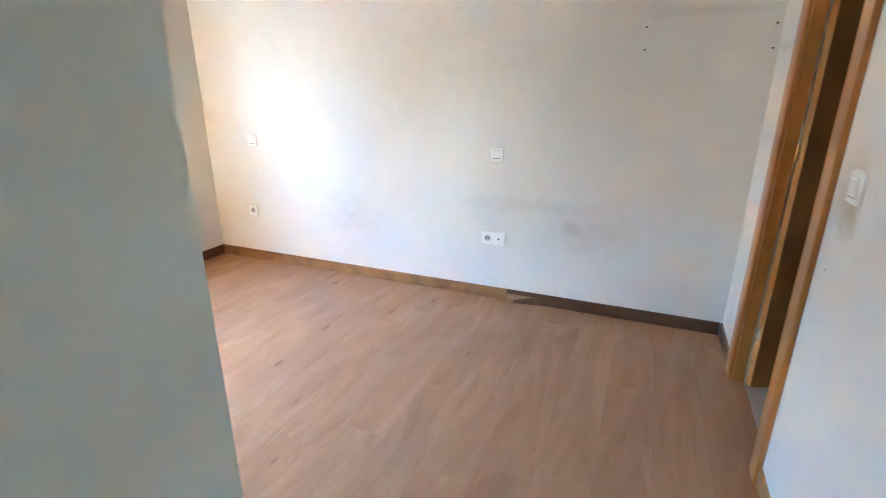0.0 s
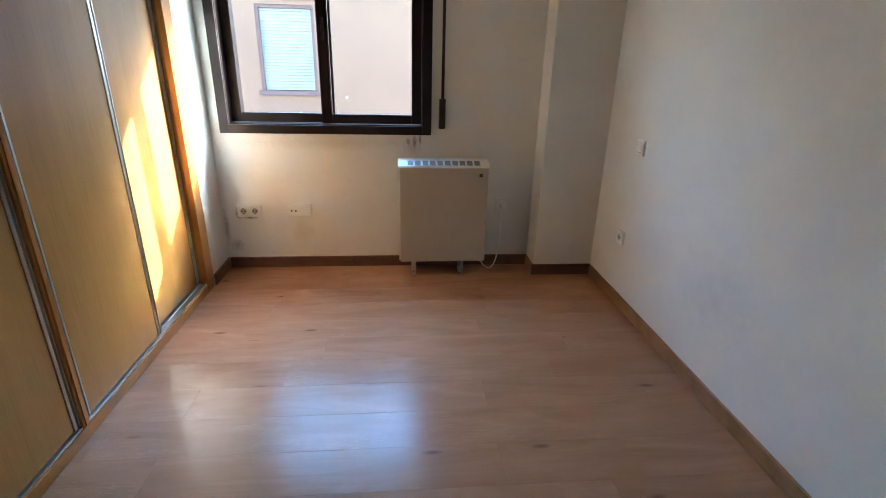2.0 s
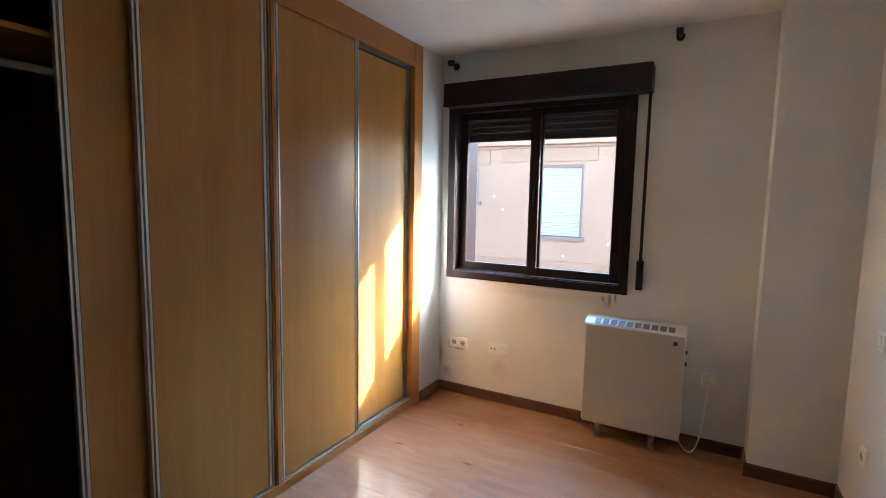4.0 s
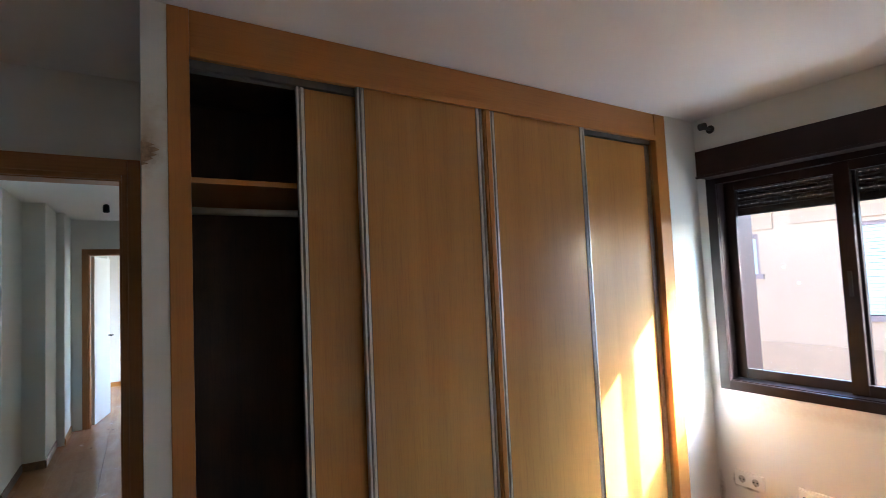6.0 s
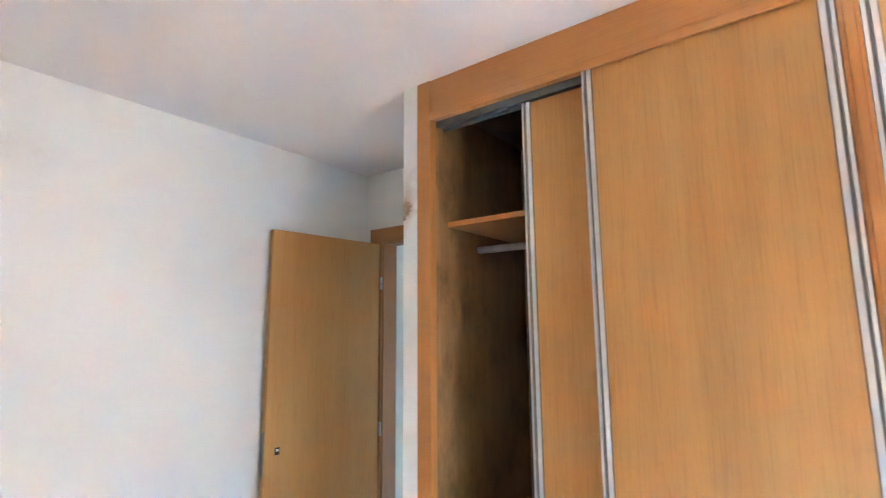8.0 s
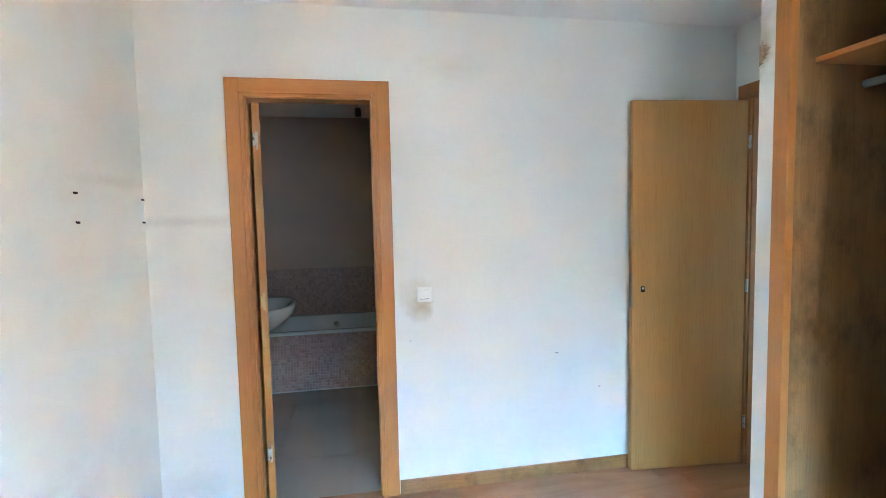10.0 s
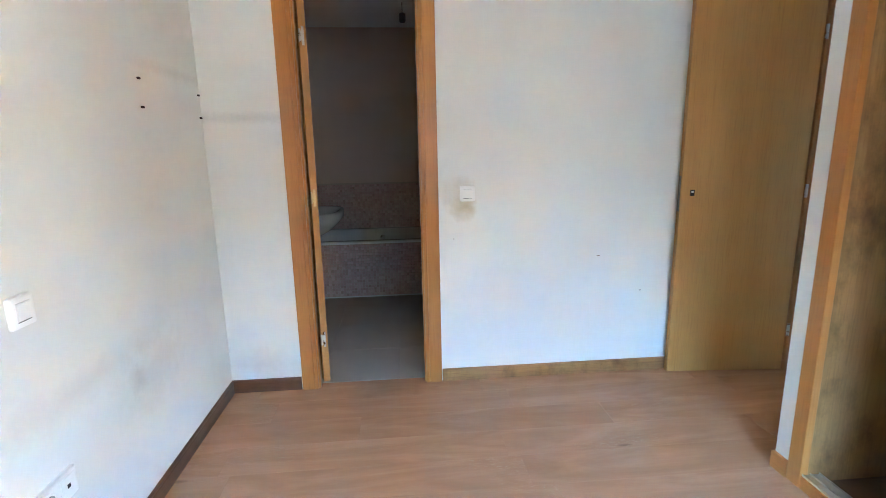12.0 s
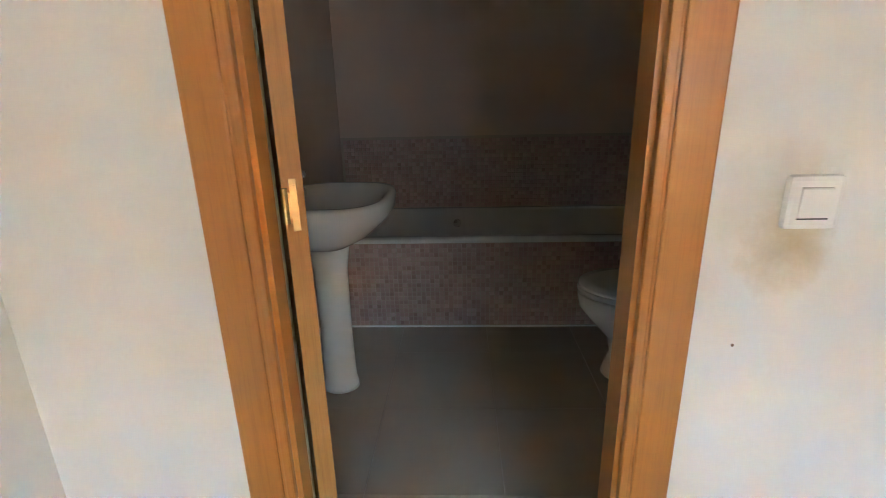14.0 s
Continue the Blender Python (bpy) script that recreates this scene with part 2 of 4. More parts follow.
# oak trim toned down so its colour carries the shade at the hall doors
M_HALL_Z = wood("shaded_trim_upright", 2, (0.40, 0.168, 0.046), (0.33, 0.134, 0.037), 0.38, pore=0.25)
M_HALL_Y = wood("shaded_trim_along_y", 1, (0.40, 0.168, 0.046), (0.33, 0.134, 0.037), 0.38, pore=0.25)
M_BURNT = plain("burnt_plaster", (0.34, 0.24, 0.16), 0.9, 0.0, 0.35, 60)
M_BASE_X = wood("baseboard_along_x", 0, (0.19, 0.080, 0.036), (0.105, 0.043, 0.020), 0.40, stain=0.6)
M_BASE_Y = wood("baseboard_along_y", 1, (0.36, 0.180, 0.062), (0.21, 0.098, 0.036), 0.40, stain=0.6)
M_BASE_DARK = wood("baseboard_dark", 1, (0.15, 0.070, 0.034), (0.075, 0.034, 0.017), 0.40, stain=0.5)
M_BARE = wood("bare_pine", 1, (0.42, 0.27, 0.15), (0.34, 0.21, 0.11), 0.7)
M_BASE_WORN = wood("baseboard_worn", 0, (0.40, 0.205, 0.065), (0.30, 0.145, 0.045), 0.36, stain=0.75)
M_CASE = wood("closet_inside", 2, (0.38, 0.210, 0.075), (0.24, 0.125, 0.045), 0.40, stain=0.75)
# same inside wood, its colour darkened for the shade deep in the wardrobe
M_CASE_SHADED = wood("closet_inside_shaded", 2, (0.13, 0.065, 0.028), (0.07, 0.034, 0.015), 0.45, stain=0.5)
M_FLOOR = laminate("laminate")
M_SUB = plain("floor_gap", (0.26, 0.14, 0.075), 0.8)
M_ALU = plain("brushed_aluminium", (0.62, 0.61, 0.60), 0.33, 1.0, 0.05, 40)
M_TRACK = plain("grey_track", (0.15, 0.15, 0.155), 0.42, 0.3, 0.08, 30)
M_GROOVE = plain("shaded_groove", (0.15, 0.14, 0.13), 0.5)
M_ROD = plain("dull_chrome", (0.72, 0.71, 0.69), 0.38, 0.5, 0.04, 30)
M_STEEL = plain("steel", (0.55, 0.54, 0.52), 0.28, 1.0, 0.05, 40)
M_BRASS = plain("brass", (0.54, 0.39, 0.18), 0.36, 1.0, 0.08, 60)
M_FRAME = plain("brown_lacquered_metal", (0.017, 0.008, 0.008), 0.40, 0.0, 0.25, 10, 0.25)
M_SHUTTER = plain("shutter_slat", (0.040, 0.026, 0.020), 0.45, 0.0, 0.2, 12)
M_BLACK = plain("black_plastic", (0.012, 0.012, 0.012), 0.45, 0.0, 0.2)
M_HOLE = plain("dark_hole", (0.006, 0.005, 0.004), 0.8)
M_MARK = plain("bare_spot", (0.22, 0.15, 0.10), 0.9)
M_PLASTIC = plain("white_plastic", (0.88, 0.87, 0.83), 0.30, 0.0, 0.03)
M_VENT = plain("vent_grey", (0.17, 0.17, 0.165), 0.6)
M_HEATER = plain("beige_enamel", (0.53, 0.485, 0.41), 0.42, 0.0, 0.03, 3)
M_WELL = plain("shaded_plastic", (0.42, 0.41, 0.38), 0.4)
M_HWHITE = plain("white_enamel", (0.78, 0.77, 0.73), 0.35, 0.0, 0.03, 4)
M_GLASS = glass("window_glass")
M_FACADE = plain("pink_render", (0.255, 0.138, 0.086), 0.9, 0.0, 0.06, 0.8, 0.2, 0.3)
M_BAND = plain("pink_lintel", (0.233, 0.122, 0.074), 0.9, 0.0, 0.06, 2.0, 0.2, 0.2)
M_SURROUND = plain("mauve_window_surround", (0.150, 0.076, 0.062), 0.8, 0.0, 0.08, 3.0)
M_BLIND = plain("pale_blind", (0.29, 0.262, 0.21), 0.6, 0.0, 0.10, 5.0)
M_CHIP = plain("bare_plaster", (0.8, 0.78, 0.74), 0.9)
M_ROOF = plain("roof_tile", (0.30, 0.13, 0.07), 0.85, 0.0, 0.2, 3)
M_GROUND = plain("paving", (0.20, 0.19, 0.17), 0.9, 0.0, 0.2, 1.5, 0.3, 0.3)
M_OUTWALL = plain("outer_render", (0.45, 0.31, 0.24), 0.9, 0.0, 0.06, 1.0, 0.2, 0.3)
M_PORC = plain("porcelain", (0.74, 0.74, 0.70), 0.12, 0.0, 0.02, 3)
M_TILE = plain("beige_floor_tile", (0.45, 0.365, 0.29), 0.38, 0.0, 0.04, 5)
M_GROUT = plain("grout", (0.43, 0.35, 0.28), 0.9)
M_WTILE = plain("beige_wall_tile", (0.60, 0.455, 0.37), 0.25, 0.0, 0.05, 2)
M_MOSAIC = islands("pink_mosaic", [(0.50, 0.33, 0.29), (0.43, 0.28, 0.245), (0.56, 0.40, 0.36), (0.47, 0.31, 0.27), (0.37, 0.235, 0.20)], 0.28)
M_BRICK = plain("cream_brick", (0.48, 0.42, 0.33), 0.85, 0.0, 0.12, 6)


# ---- building helpers ----
def put_box(bm, a, b, bevel=0.0, m=None):
    lo = [min(p, q) for p, q in zip(a, b)]
    hi = [max(p, q) for p, q in zip(a, b)]
    g = bmesh.ops.create_cube(bm, size=1.0)
    bmesh.ops.scale(bm, verts=g["verts"], vec=[q - p for p, q in zip(lo, hi)])
    bmesh.ops.translate(bm, verts=g["verts"], vec=[(p + q) / 2 for p, q in zip(lo, hi)])
    verts = g["verts"]
    if bevel:
        edges = list({e for v in verts for e in v.link_edges})
        r = bmesh.ops.bevel(bm, geom=edges, offset=bevel, segments=2, affect="EDGES", profile=0.6)
        verts = list({v for f in r["faces"] for v in f.verts})
        verts = list(set(verts) | {v for f in r["faces"] for e in f.edges for v in e.verts})
    if m is not None:
        bmesh.ops.transform(bm, matrix=m, verts=[v for v in verts if v.is_valid])


def boxes(*items, bevel=0.0, m=None):
    bm = bmesh.new()
    for a, b in items:
        put_box(bm, a, b, bevel)
    if m is not None:
        bmesh.ops.transform(bm, matrix=m, verts=bm.verts)
    return bm


def tube(bm, points, radius, sides=10):
    """A round bar or cable along points."""
    pts = [Vector(p) for p in points]
    rings = []
    for i, p in enumerate(pts):
        d = (pts[min(i + 1, len(pts) - 1)] - pts[max(i - 1, 0)]).normalized()
        u = d.cross(Vector((0.31, 0.12, 0.94))).normalized()
        w = d.cross(u)
        rings.append([bm.verts.new(p + radius * (math.cos(k) * u + math.sin(k) * w)) for k in (2 * math.pi * j / sides for j in range(sides))])
    for r, s in zip(rings, rings[1:]):
        for j in range(sides):
            bm.faces.new((r[j], r[(j + 1) % sides], s[(j + 1) % sides], s[j]))
    bm.faces.new(rings[0][::-1])
    bm.faces.new(rings[-1])


def lathe(bm, rings, centre, sides=32, squash=(1, 1), power=1.0):
    """rings: (radius, z, dx, dy); an upright turned shape, squarer in plan for power under 1."""
    def soft(v):
        return math.copysign(abs(v) ** power, v)

    made = []
    for r, z, dx, dy in rings:
        made.append([bm.verts.new((centre[0] + dx + r * squash[0] * soft(math.cos(a)), centre[1] + dy + r * squash[1] * soft(math.sin(a)), centre[2] + z)) for a in (2 * math.pi * j / sides for j in range(sides))])
    for r, s in zip(made, made[1:]):
        for j in range(sides):
            bm.faces.new((r[j], r[(j + 1) % sides], s[(j + 1) % sides], s[j]))
    bm.faces.new(made[0][::-1])
    bm.faces.new(made[-1])


def mesh_object(name, bm, material, smooth=False):
    bmesh.ops.recalc_face_normals(bm, faces=bm.faces)
    me = bpy.data.meshes.new(name)
    bm.to_mesh(me)
    bm.free()
    me.materials.append(material)
    if smooth:
        for p in me.polygons:
            p.use_smooth = True
    return new(name, me)


def part(name, bm, material, parent, label="", smooth=False):
    ob = mesh_object(name, bm, material, smooth)
    ob.parent = parent
    base = parent
    m = Matrix.Identity(4)
    while base is not None:
        m = base.matrix_basis @ m if base.parent is None else base.matrix_parent_inverse @ base.matrix_basis @ m
        base = base.parent
    ob.matrix_parent_inverse = m.inverted()
    return tagged(ob, label=label)


def thing(name, at, label, category, group=""):
    ob = new(name)
    ob.location = at
    ob.empty_display_size = 0.1
    ob.matrix_basis = Matrix.Translation(at)
    return tagged(ob, label=label, category=category, group=group)


def structure(name, bm, material, label="", category="", smooth=False):
    return tagged(mesh_object(name, bm, material, smooth), label=label, category=category or name.split("_")[0], kind="structure")


# ---- large structure: the bedroom ----
H = 2.475
ROOM_X, ROOM_Y = 2.41, 3.77
structure("wall_bathroom_side", boxes(((-2.00, -0.10, 0), (1.345, 0, H)), ((1.955, -0.10, 0), (2.41, 0, H)), ((1.345, -0.10, 2.043), (1.955, 0, H))), M_BATHWALL, "white painted wall with a grimy patch round the switch", "wall")
structure("wall_bed_side", boxes(((2.41, -2.5, 0), (2.56, 4.07, H))), M_BEDWALL, "white painted wall with scuffs and brown smudges", "wall")
structure("wall_window_side", boxes(((-0.80, 3.77, 0), (0.08, 4.20, H)), ((1.315, 3.77, 0), (2.41, 4.20, H)), ((0.08, 3.77, 0), (1.315, 4.20, 0.90)), ((0.08, 3.77, 2.13), (1.315, 4.20, H))), M_WINWALL, "white painted wall with mould near the floor corner", "wall")
structure("wall_column", boxes(((2.02, 3.58, 0), (2.41, 3.77, H))), M_WALL, "white painted structural column in the room corner", "column")
structure("wall_return", boxes(((-0.10, 3.482, 0), (0.0, 3.77, H))), M_WALL, "narrow white wall between wardrobe and window", "wall")
end_wall = structure("wall_closet_end", boxes(((-0.70, 0.905, 0), (-0.005, 0.972, H))), M_ENDWALL, "thin white partition end with a scorched chipped spot", "wall")
for z, y1, h in ((2.032, 0.938, 0.007), (2.018, 0.951, 0.009), (2.002, 0.944, 0.008), (1.990, 0.934, 0.010), (1.974, 0.922, 0.006)):
    bm = bmesh.new()
    edge = [(0.903, z - h), (0.903, z + h), (y1 - 0.012, z + h * 0.8), (y1, z + h * 0.1), (y1 - 0.007, z - h * 0.3), (y1 - 0.020, z - h)]
    low, high = ([bm.verts.new((x, y, q)) for y, q in edge] for x in (-0.007, -0.0035))
    for j in range(6):
        bm.faces.new((low[j], low[(j + 1) % 6], high[(j + 1) % 6], high[j]))
    bm.faces.new(high)
    bm.faces.new(low[::-1])
    part("broken_edge", bm, M_BURNT, end_wall, "brown broken plaster edge")
structure("wall_entry", boxes(((-0.80, 0, 0), (-0.70, 0.115, H)), ((-0.80, 0.845, 0), (-0.70, 4.07, H)), ((-0.80, 0.115, 2.062), (-0.70, 0.845, H))), M_WALL, "white painted wall round the entrance door", "wall")
structure("ceiling", boxes(((-0.80, -0.10, H), (2.56, 4.20, H + 0.15))), M_CEIL, "plain white painted ceiling", "ceiling")


def baseboard(name, a, b, normal, material):
    """A board with a rounded top lip, from a to b on the floor; normal points into the room."""
    bm = bmesh.new()
    a, b, nrm = Vector((*a, 0)), Vector((*b, 0)), Vector((*normal, 0))
    prof = [(0, 0.0), (0.010, 0.0), (0.010, 0.052), (0.009, 0.058), (0.0095, 0.061), (0.009, 0.068), (0.004, 0.072), (0, 0.072)]
    ends = [[bm.verts.new(p + nrm * d + Vector((0, 0, z))) for d, z in prof] for p in (a, b)]
    for j in range(len(prof)):
        k = (j + 1) % len(prof)
        bm.faces.new((ends[0][j], ends[0][k], ends[1][k], ends[1][j]))
    bm.faces.new(ends[0])
    bm.faces.new(ends[1][::-1])
    return structure(name, bm, material, "dark brown wooden baseboard with a rounded top", "baseboard")


baseboard("baseboard_bed", (2.41, 1.205), (2.41, 3.567), (-1, 0), M_BASE_Y)
split_base = baseboard("baseboard_bed_dark", (2.41, 0.013), (2.41, 1.204), (-1, 0), M_BASE_DARK)
part("bare_wood", boxes(((2.3945, 1.045, 0.002), (2.3985, 1.200, 0.046))), M_BARE, split_base, "bare pale wood where the face split off")
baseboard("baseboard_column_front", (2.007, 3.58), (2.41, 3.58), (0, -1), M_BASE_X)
baseboard("baseboard_column_side", (2.02, 3.58), (2.02, 3.757), (-1, 0), M_BASE_Y)
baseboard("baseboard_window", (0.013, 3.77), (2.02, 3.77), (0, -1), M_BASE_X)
baseboard("baseboard_return", (0.0, 3.485), (0.0, 3.77), (1, 0), M_BASE_Y)
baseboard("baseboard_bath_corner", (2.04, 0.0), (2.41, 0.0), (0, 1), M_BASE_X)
baseboard("baseboard_bath", (-0.69, 0.0), (1.262, 0.0), (0, 1), M_BASE_WORN)
baseboard("baseboard_closet_end", (-0.60, 0.905), (0.005, 0.905), (0, -1), M_TRIM_X)
baseboard("baseboard_closet_tip", (-0.005, 0.905), (-0.005, 0.972), (1, 0), M_TRIM_Y)


# ---- doors ----
def casing(parent, axis, lo, hi, top, face, out, width, up, along, last=None):
    """Moulded trim round an opening on one wall face; axis 0: wall along x, 1: along y."""
    def place(u, d, z):
        return (u, face + out * d, z) if axis == 0 else (face + out * d, u, z)

    for side, edge in ((-1, lo), (1, hi)):
        o = edge + side * (last if last and side > 0 else width)
        bm = boxes((place(edge + side * 0.002, 0, 0), place(o - side * 0.002, 0.0142, top + width - 0.002)))
        put_box(bm, place(edge, 0.0, 0), place(edge + side * width * 0.20, 0.0165, top + width * 0.20), 0.004)
        put_box(bm, place(edge + side * width * 0.235, 0.0, 0), place(o, 0.0185, top + width), 0.004)
        part("upright_trim", bm, up, parent)
    bm = boxes((place(lo + 0.0005, 0, top + 0.002), place(hi - 0.0005, 0.0138, top + width - 0.002)))
    put_box(bm, place(lo + 0.0005, 0.0, top), place(hi - 0.0005, 0.0160, top + width * 0.20), 0.004)
    put_box(bm, place(lo - width * 0.30, 0.0, top + width * 0.235), place(hi + (last or width) * 0.30, 0.0175, top + width), 0.004)
    part("head_trim", bm, along, parent)


def hinge(parent, at, m_turn, material):
    bm = boxes(((-0.006, 0, -0.045), (0.006, 0.002, 0.045)), bevel=0.0008)
    put_box(bm, (-0.014, 0, -0.022), (-0.0055, 0.0019, 0.022))
    tube(bm, [(-0.016, 0.004, -0.03), (-0.016, 0.004, 0.03)], 0.006, 10)
    for z in (-0.03, 0.03):
        tube(bm, [(0.0, 0.0015, z), (0.0, 0.0028, z)], 0.0035, 8)
    bmesh.ops.transform(bm, matrix=Matrix.Translation(at) @ m_turn, verts=bm.verts)
    part("hinge", bm, material, parent, "small metal hinge")


bath_door = tagged(thing("door_1", (1.65, -0.05, 0), "open oak veneer door with moulded frame", "door"), kind="structure")
part("jamb", boxes(((1.345, -0.035, 0), (1.361, 0.0, 2.030)), ((1.345, -0.10, 0), (1.350, -0.035, 2.030))), M_TRIM_Z, bath_door)
part("jamb", boxes(((1.939, -0.046, 0), (1.955, 0.0, 2.030))), M_TRIM_Z, bath_door)
part("head_jamb", boxes(((1.345, -0.10, 2.030), (1.955, 0.0, 2.043)), bevel=0.001), M_TRIM_X, bath_door)
casing(bath_door, 0, 1.352, 1.948, 2.034, 0.0, 1, 0.086, M_TRIM_Z, M_TRIM_X)
leaf_turn = Matrix.Translation((1.912, -0.058, 0)) @ pose(0, 0, 0, 0, 0, 22)
leaf = part("door_leaf", boxes(((-0.018, -0.565, 0.008), (0.018, 0, 2.022)), bevel=0.0015, m=leaf_turn), M_LEAF, bath_door)
for z in (0.26, 1.045, 1.84):
    hinge(leaf, (1.911, -0.0575, z), pose(0, 0, 0, 0, 0, 22) @ Matrix.Scale(-1, 4, (1, 0, 0)), M_BRASS if 1 < z < 1.2 else M_STEEL)

entry_door = tagged(thing("door_2", (-0.75, 0.48, 0), "open plain oak veneer door without handle", "door"), kind="structure")
for y0, y1 in ((0.115, 0.130), (0.830, 0.845)):
    part("jamb", boxes(((-0.80, y0, 0), (-0.70, y1, 2.048)), bevel=0.001), M_HALL_Z, entry_door)
part("head_jamb", boxes(((-0.80, 0.115, 2.048), (-0.70, 0.845, 2.062)), bevel=0.001), M_HALL_Y, entry_door)
casing(entry_door, 1, 0.122, 0.838, 2.052, -0.70, 1, 0.086, M_HALL_Z, M_HALL_Y, 0.066)
casing(entry_door, 1, 0.122, 0.838, 2.052, -0.80, -1, 0.068, M_HALL_Z, M_HALL_Y)
leaf_turn = Matrix.Translation((-0.675, 0.118, 0)) @ pose(0, 0, 0, 0, 0, -4.5)
bm = boxes(((0, -0.035, 0.010), (0.655, 0, 2.045)), bevel=0.0015, m=leaf_turn)
leaf = part("door_leaf", bm, M_LEAF, entry_door)
part("lock_plate", boxes(((0.6545, -0.028, 0.93), (0.6575, -0.008, 1.12)), bevel=0.0008, m=leaf_turn), M_TRACK, leaf, "dull steel lock plate in the edge")
part("spindle_hole", boxes(((0.582, -0.002, 1.014), (0.606, 0.0012, 1.046)), bevel=0.0006, m=leaf_turn), M_HOLE, leaf, "dark hole of the missing handle")
part("spindle", boxes(((0.588, -0.002, 1.030), (0.600, 0.004, 1.040)), bevel=0.0006, m=leaf_turn), M_STEEL, leaf)
for z in (0.25, 1.03, 1.82):
    bm = bmesh.new()
    tube(bm, [(-0.683, 0.126, z - 0.035), (-0.683, 0.126, z + 0.035)], 0.007)
    part("hinge", bm, M_STEEL, leaf)


# ---- window ----
win = tagged(thing("window_1", (0.70, 3.80, 0.88), "dark brown metal sliding window with roller shutter", "window"), kind="structure")
WX0, WX1, WZ0, WZ1 = 0.060, 1.338, 0.885, 2.10


def ring(bm, x0, x1, z0, z1, y0, y1, w, bev=0.003):
    """A rectangular frame; w: widths left, right, bottom, top."""
    put_box(bm, (x0, y0, z0), (x0 + w[0], y1, z1), bev)
    put_box(bm, (x1 - w[1], y0, z0), (x1, y1, z1), bev)
    put_box(bm, (x0 + w[0], y0 + 0.0006, z0), (x1 - w[1], y1 - 0.0006, z0 + w[2]), bev)
    put_box(bm, (x0 + w[0], y0 + 0.0006, z1 - w[3]), (x1 - w[1], y1 - 0.0006, z1), bev)


bm = bmesh.new()
ring(bm, WX0, WX1, WZ0, WZ1 + 0.02, 3.752, 3.768, (0.055, 0.055, 0.052, 0.05))
ring(bm, 0.082, 1.313, 0.902, 2.12, 3.769, 3.905, (0.035, 0.035, 0.040, 0.04), 0.001)
part("window_frame", bm, M_FRAME, win)
sash_l = part("sash", (lambda b: (ring(b, 0.118, 0.742, 0.945, 2.078, 3.838, 3.866, (0.056, 0.066, 0.056, 0.05)), b)[1])(bmesh.new()), M_FRAME, win)
sash_r = part("sash", (lambda b: (ring(b, 0.664, 1.277, 0.945, 2.078, 3.800, 3.828, (0.066, 0.060, 0.056, 0.05)), b)[1])(bmesh.new()), M_FRAME, win)
for s, x0, x1, y in ((sash_l, 0.176, 0.674, 3.852), (sash_r, 0.732, 1.215, 3.814)):
    pane = part("pane", boxes(((x0 - 0.004, y - 0.003, 1.003), (x1 + 0.004, y + 0.003, 2.026))), M_GLASS, s)
    pane.visible_shadow = False
part("latch", boxes(((0.690, 3.790, 1.42), (0.706, 3.800, 1.54)), bevel=0.003), M_BLACK, sash_r)
box_bm = boxes(((0.078, 3.632, 2.102), (1.422, 3.768, 2.256)), bevel=0.004)
put_box(box_bm, (0.074, 3.628, 2.098), (1.426, 3.640, 2.112), 0.003)
part("shutter_box", box_bm, M_FRAME, win, "dark brown shutter box above the window")
SHUT = 1.885
bm = bmesh.new()
z = SHUT
row = 0
while z < 2.13:
    if row in (1, 2, 3):
        put_box(bm, (0.123, 3.935, z + 0.003), (1.271, 3.944, z + 0.0185), 0.002)
        put_box(bm, (0.123, 3.935, z + 0.0215), (1.271, 3.944, z + 0.041), 0.002)
        x = 0.123
        while x < 1.23:
            put_box(bm, (x, 3.936, z + 0.0180), (x + 0.0265, 3.943, z + 0.0220))
            x += 0.034
    else:
        put_box(bm, (0.123, 3.935, z + 0.003), (1.271, 3.944, z + 0.041), 0.002)
    put_box(bm, (0.123, 3.9365, z - 0.0015), (1.271, 3.9425, z + 0.0040))
    z += 0.042
    row += 1
part("shutter", bm, M_SHUTTER, win, "half-raised roller shutter with slotted slats")
part("shutter_guide", boxes(((0.0805, 3.907, 0.9005), (0.122, 3.965, 2.13)), bevel=0.001), M_FRAME, win)
part("shutter_guide", boxes(((1.272, 3.907, 0.9005), (1.3145, 3.965, 2.13)), bevel=0.001), M_FRAME, win)
# made-up dark sheet that keeps the sunlit left reveal from showing bright
part("dark_reveal_sheet", boxes(((0.0805, 3.9655, 0.9005), (0.0865, 4.199, 2.1295))), M_FRAME, win, "added dark sheet toning down the sunlit reveal")
part("outer_sill", boxes(((0.02, 3.906, 0.872), (1.375, 4.25, 0.900)), bevel=0.004), M_SURROUND, win)
bm = boxes(((1.396, 3.752, 1.10), (1.414, 3.756, 2.10)))
part("strap", bm, M_BLACK, win, "dark shutter strap")
bm = boxes(((1.384, 3.742, 0.925), (1.424, 3.769, 1.105)), bevel=0.006)
put_box(bm, (1.394, 3.738, 1.07), (1.414, 3.743, 1.098), 0.001)
part("strap_winder", bm, M_BLACK, win, "black strap winder box")


# ---- wardrobe ----
wardrobe = thing("built_in_wardrobe", (-0.3, 2.2, 0), "built-in oak veneer wardrobe with four sliding doors, one open", "wardrobe")
Y0, Y1 = 0.973, 3.481
for y0, y1 in ((Y0, 1.034), (3.384, Y1)):
    part("upright_frame", boxes(((-0.032, y0, 0), (0.0, y1, H - 0.002)), bevel=0.003), M_TRIM_Z, wardrobe)
bm = boxes(((-0.085, 1.0345, 2.328), (-0.004, 3.3835, H - 0.002)), bevel=0.003)
put_box(bm, (-0.0035, 1.0345, 2.319), (0.003, 3.3835, 2.347), 0.003)
part("fascia", bm, M_TRIM_Y, wardrobe)
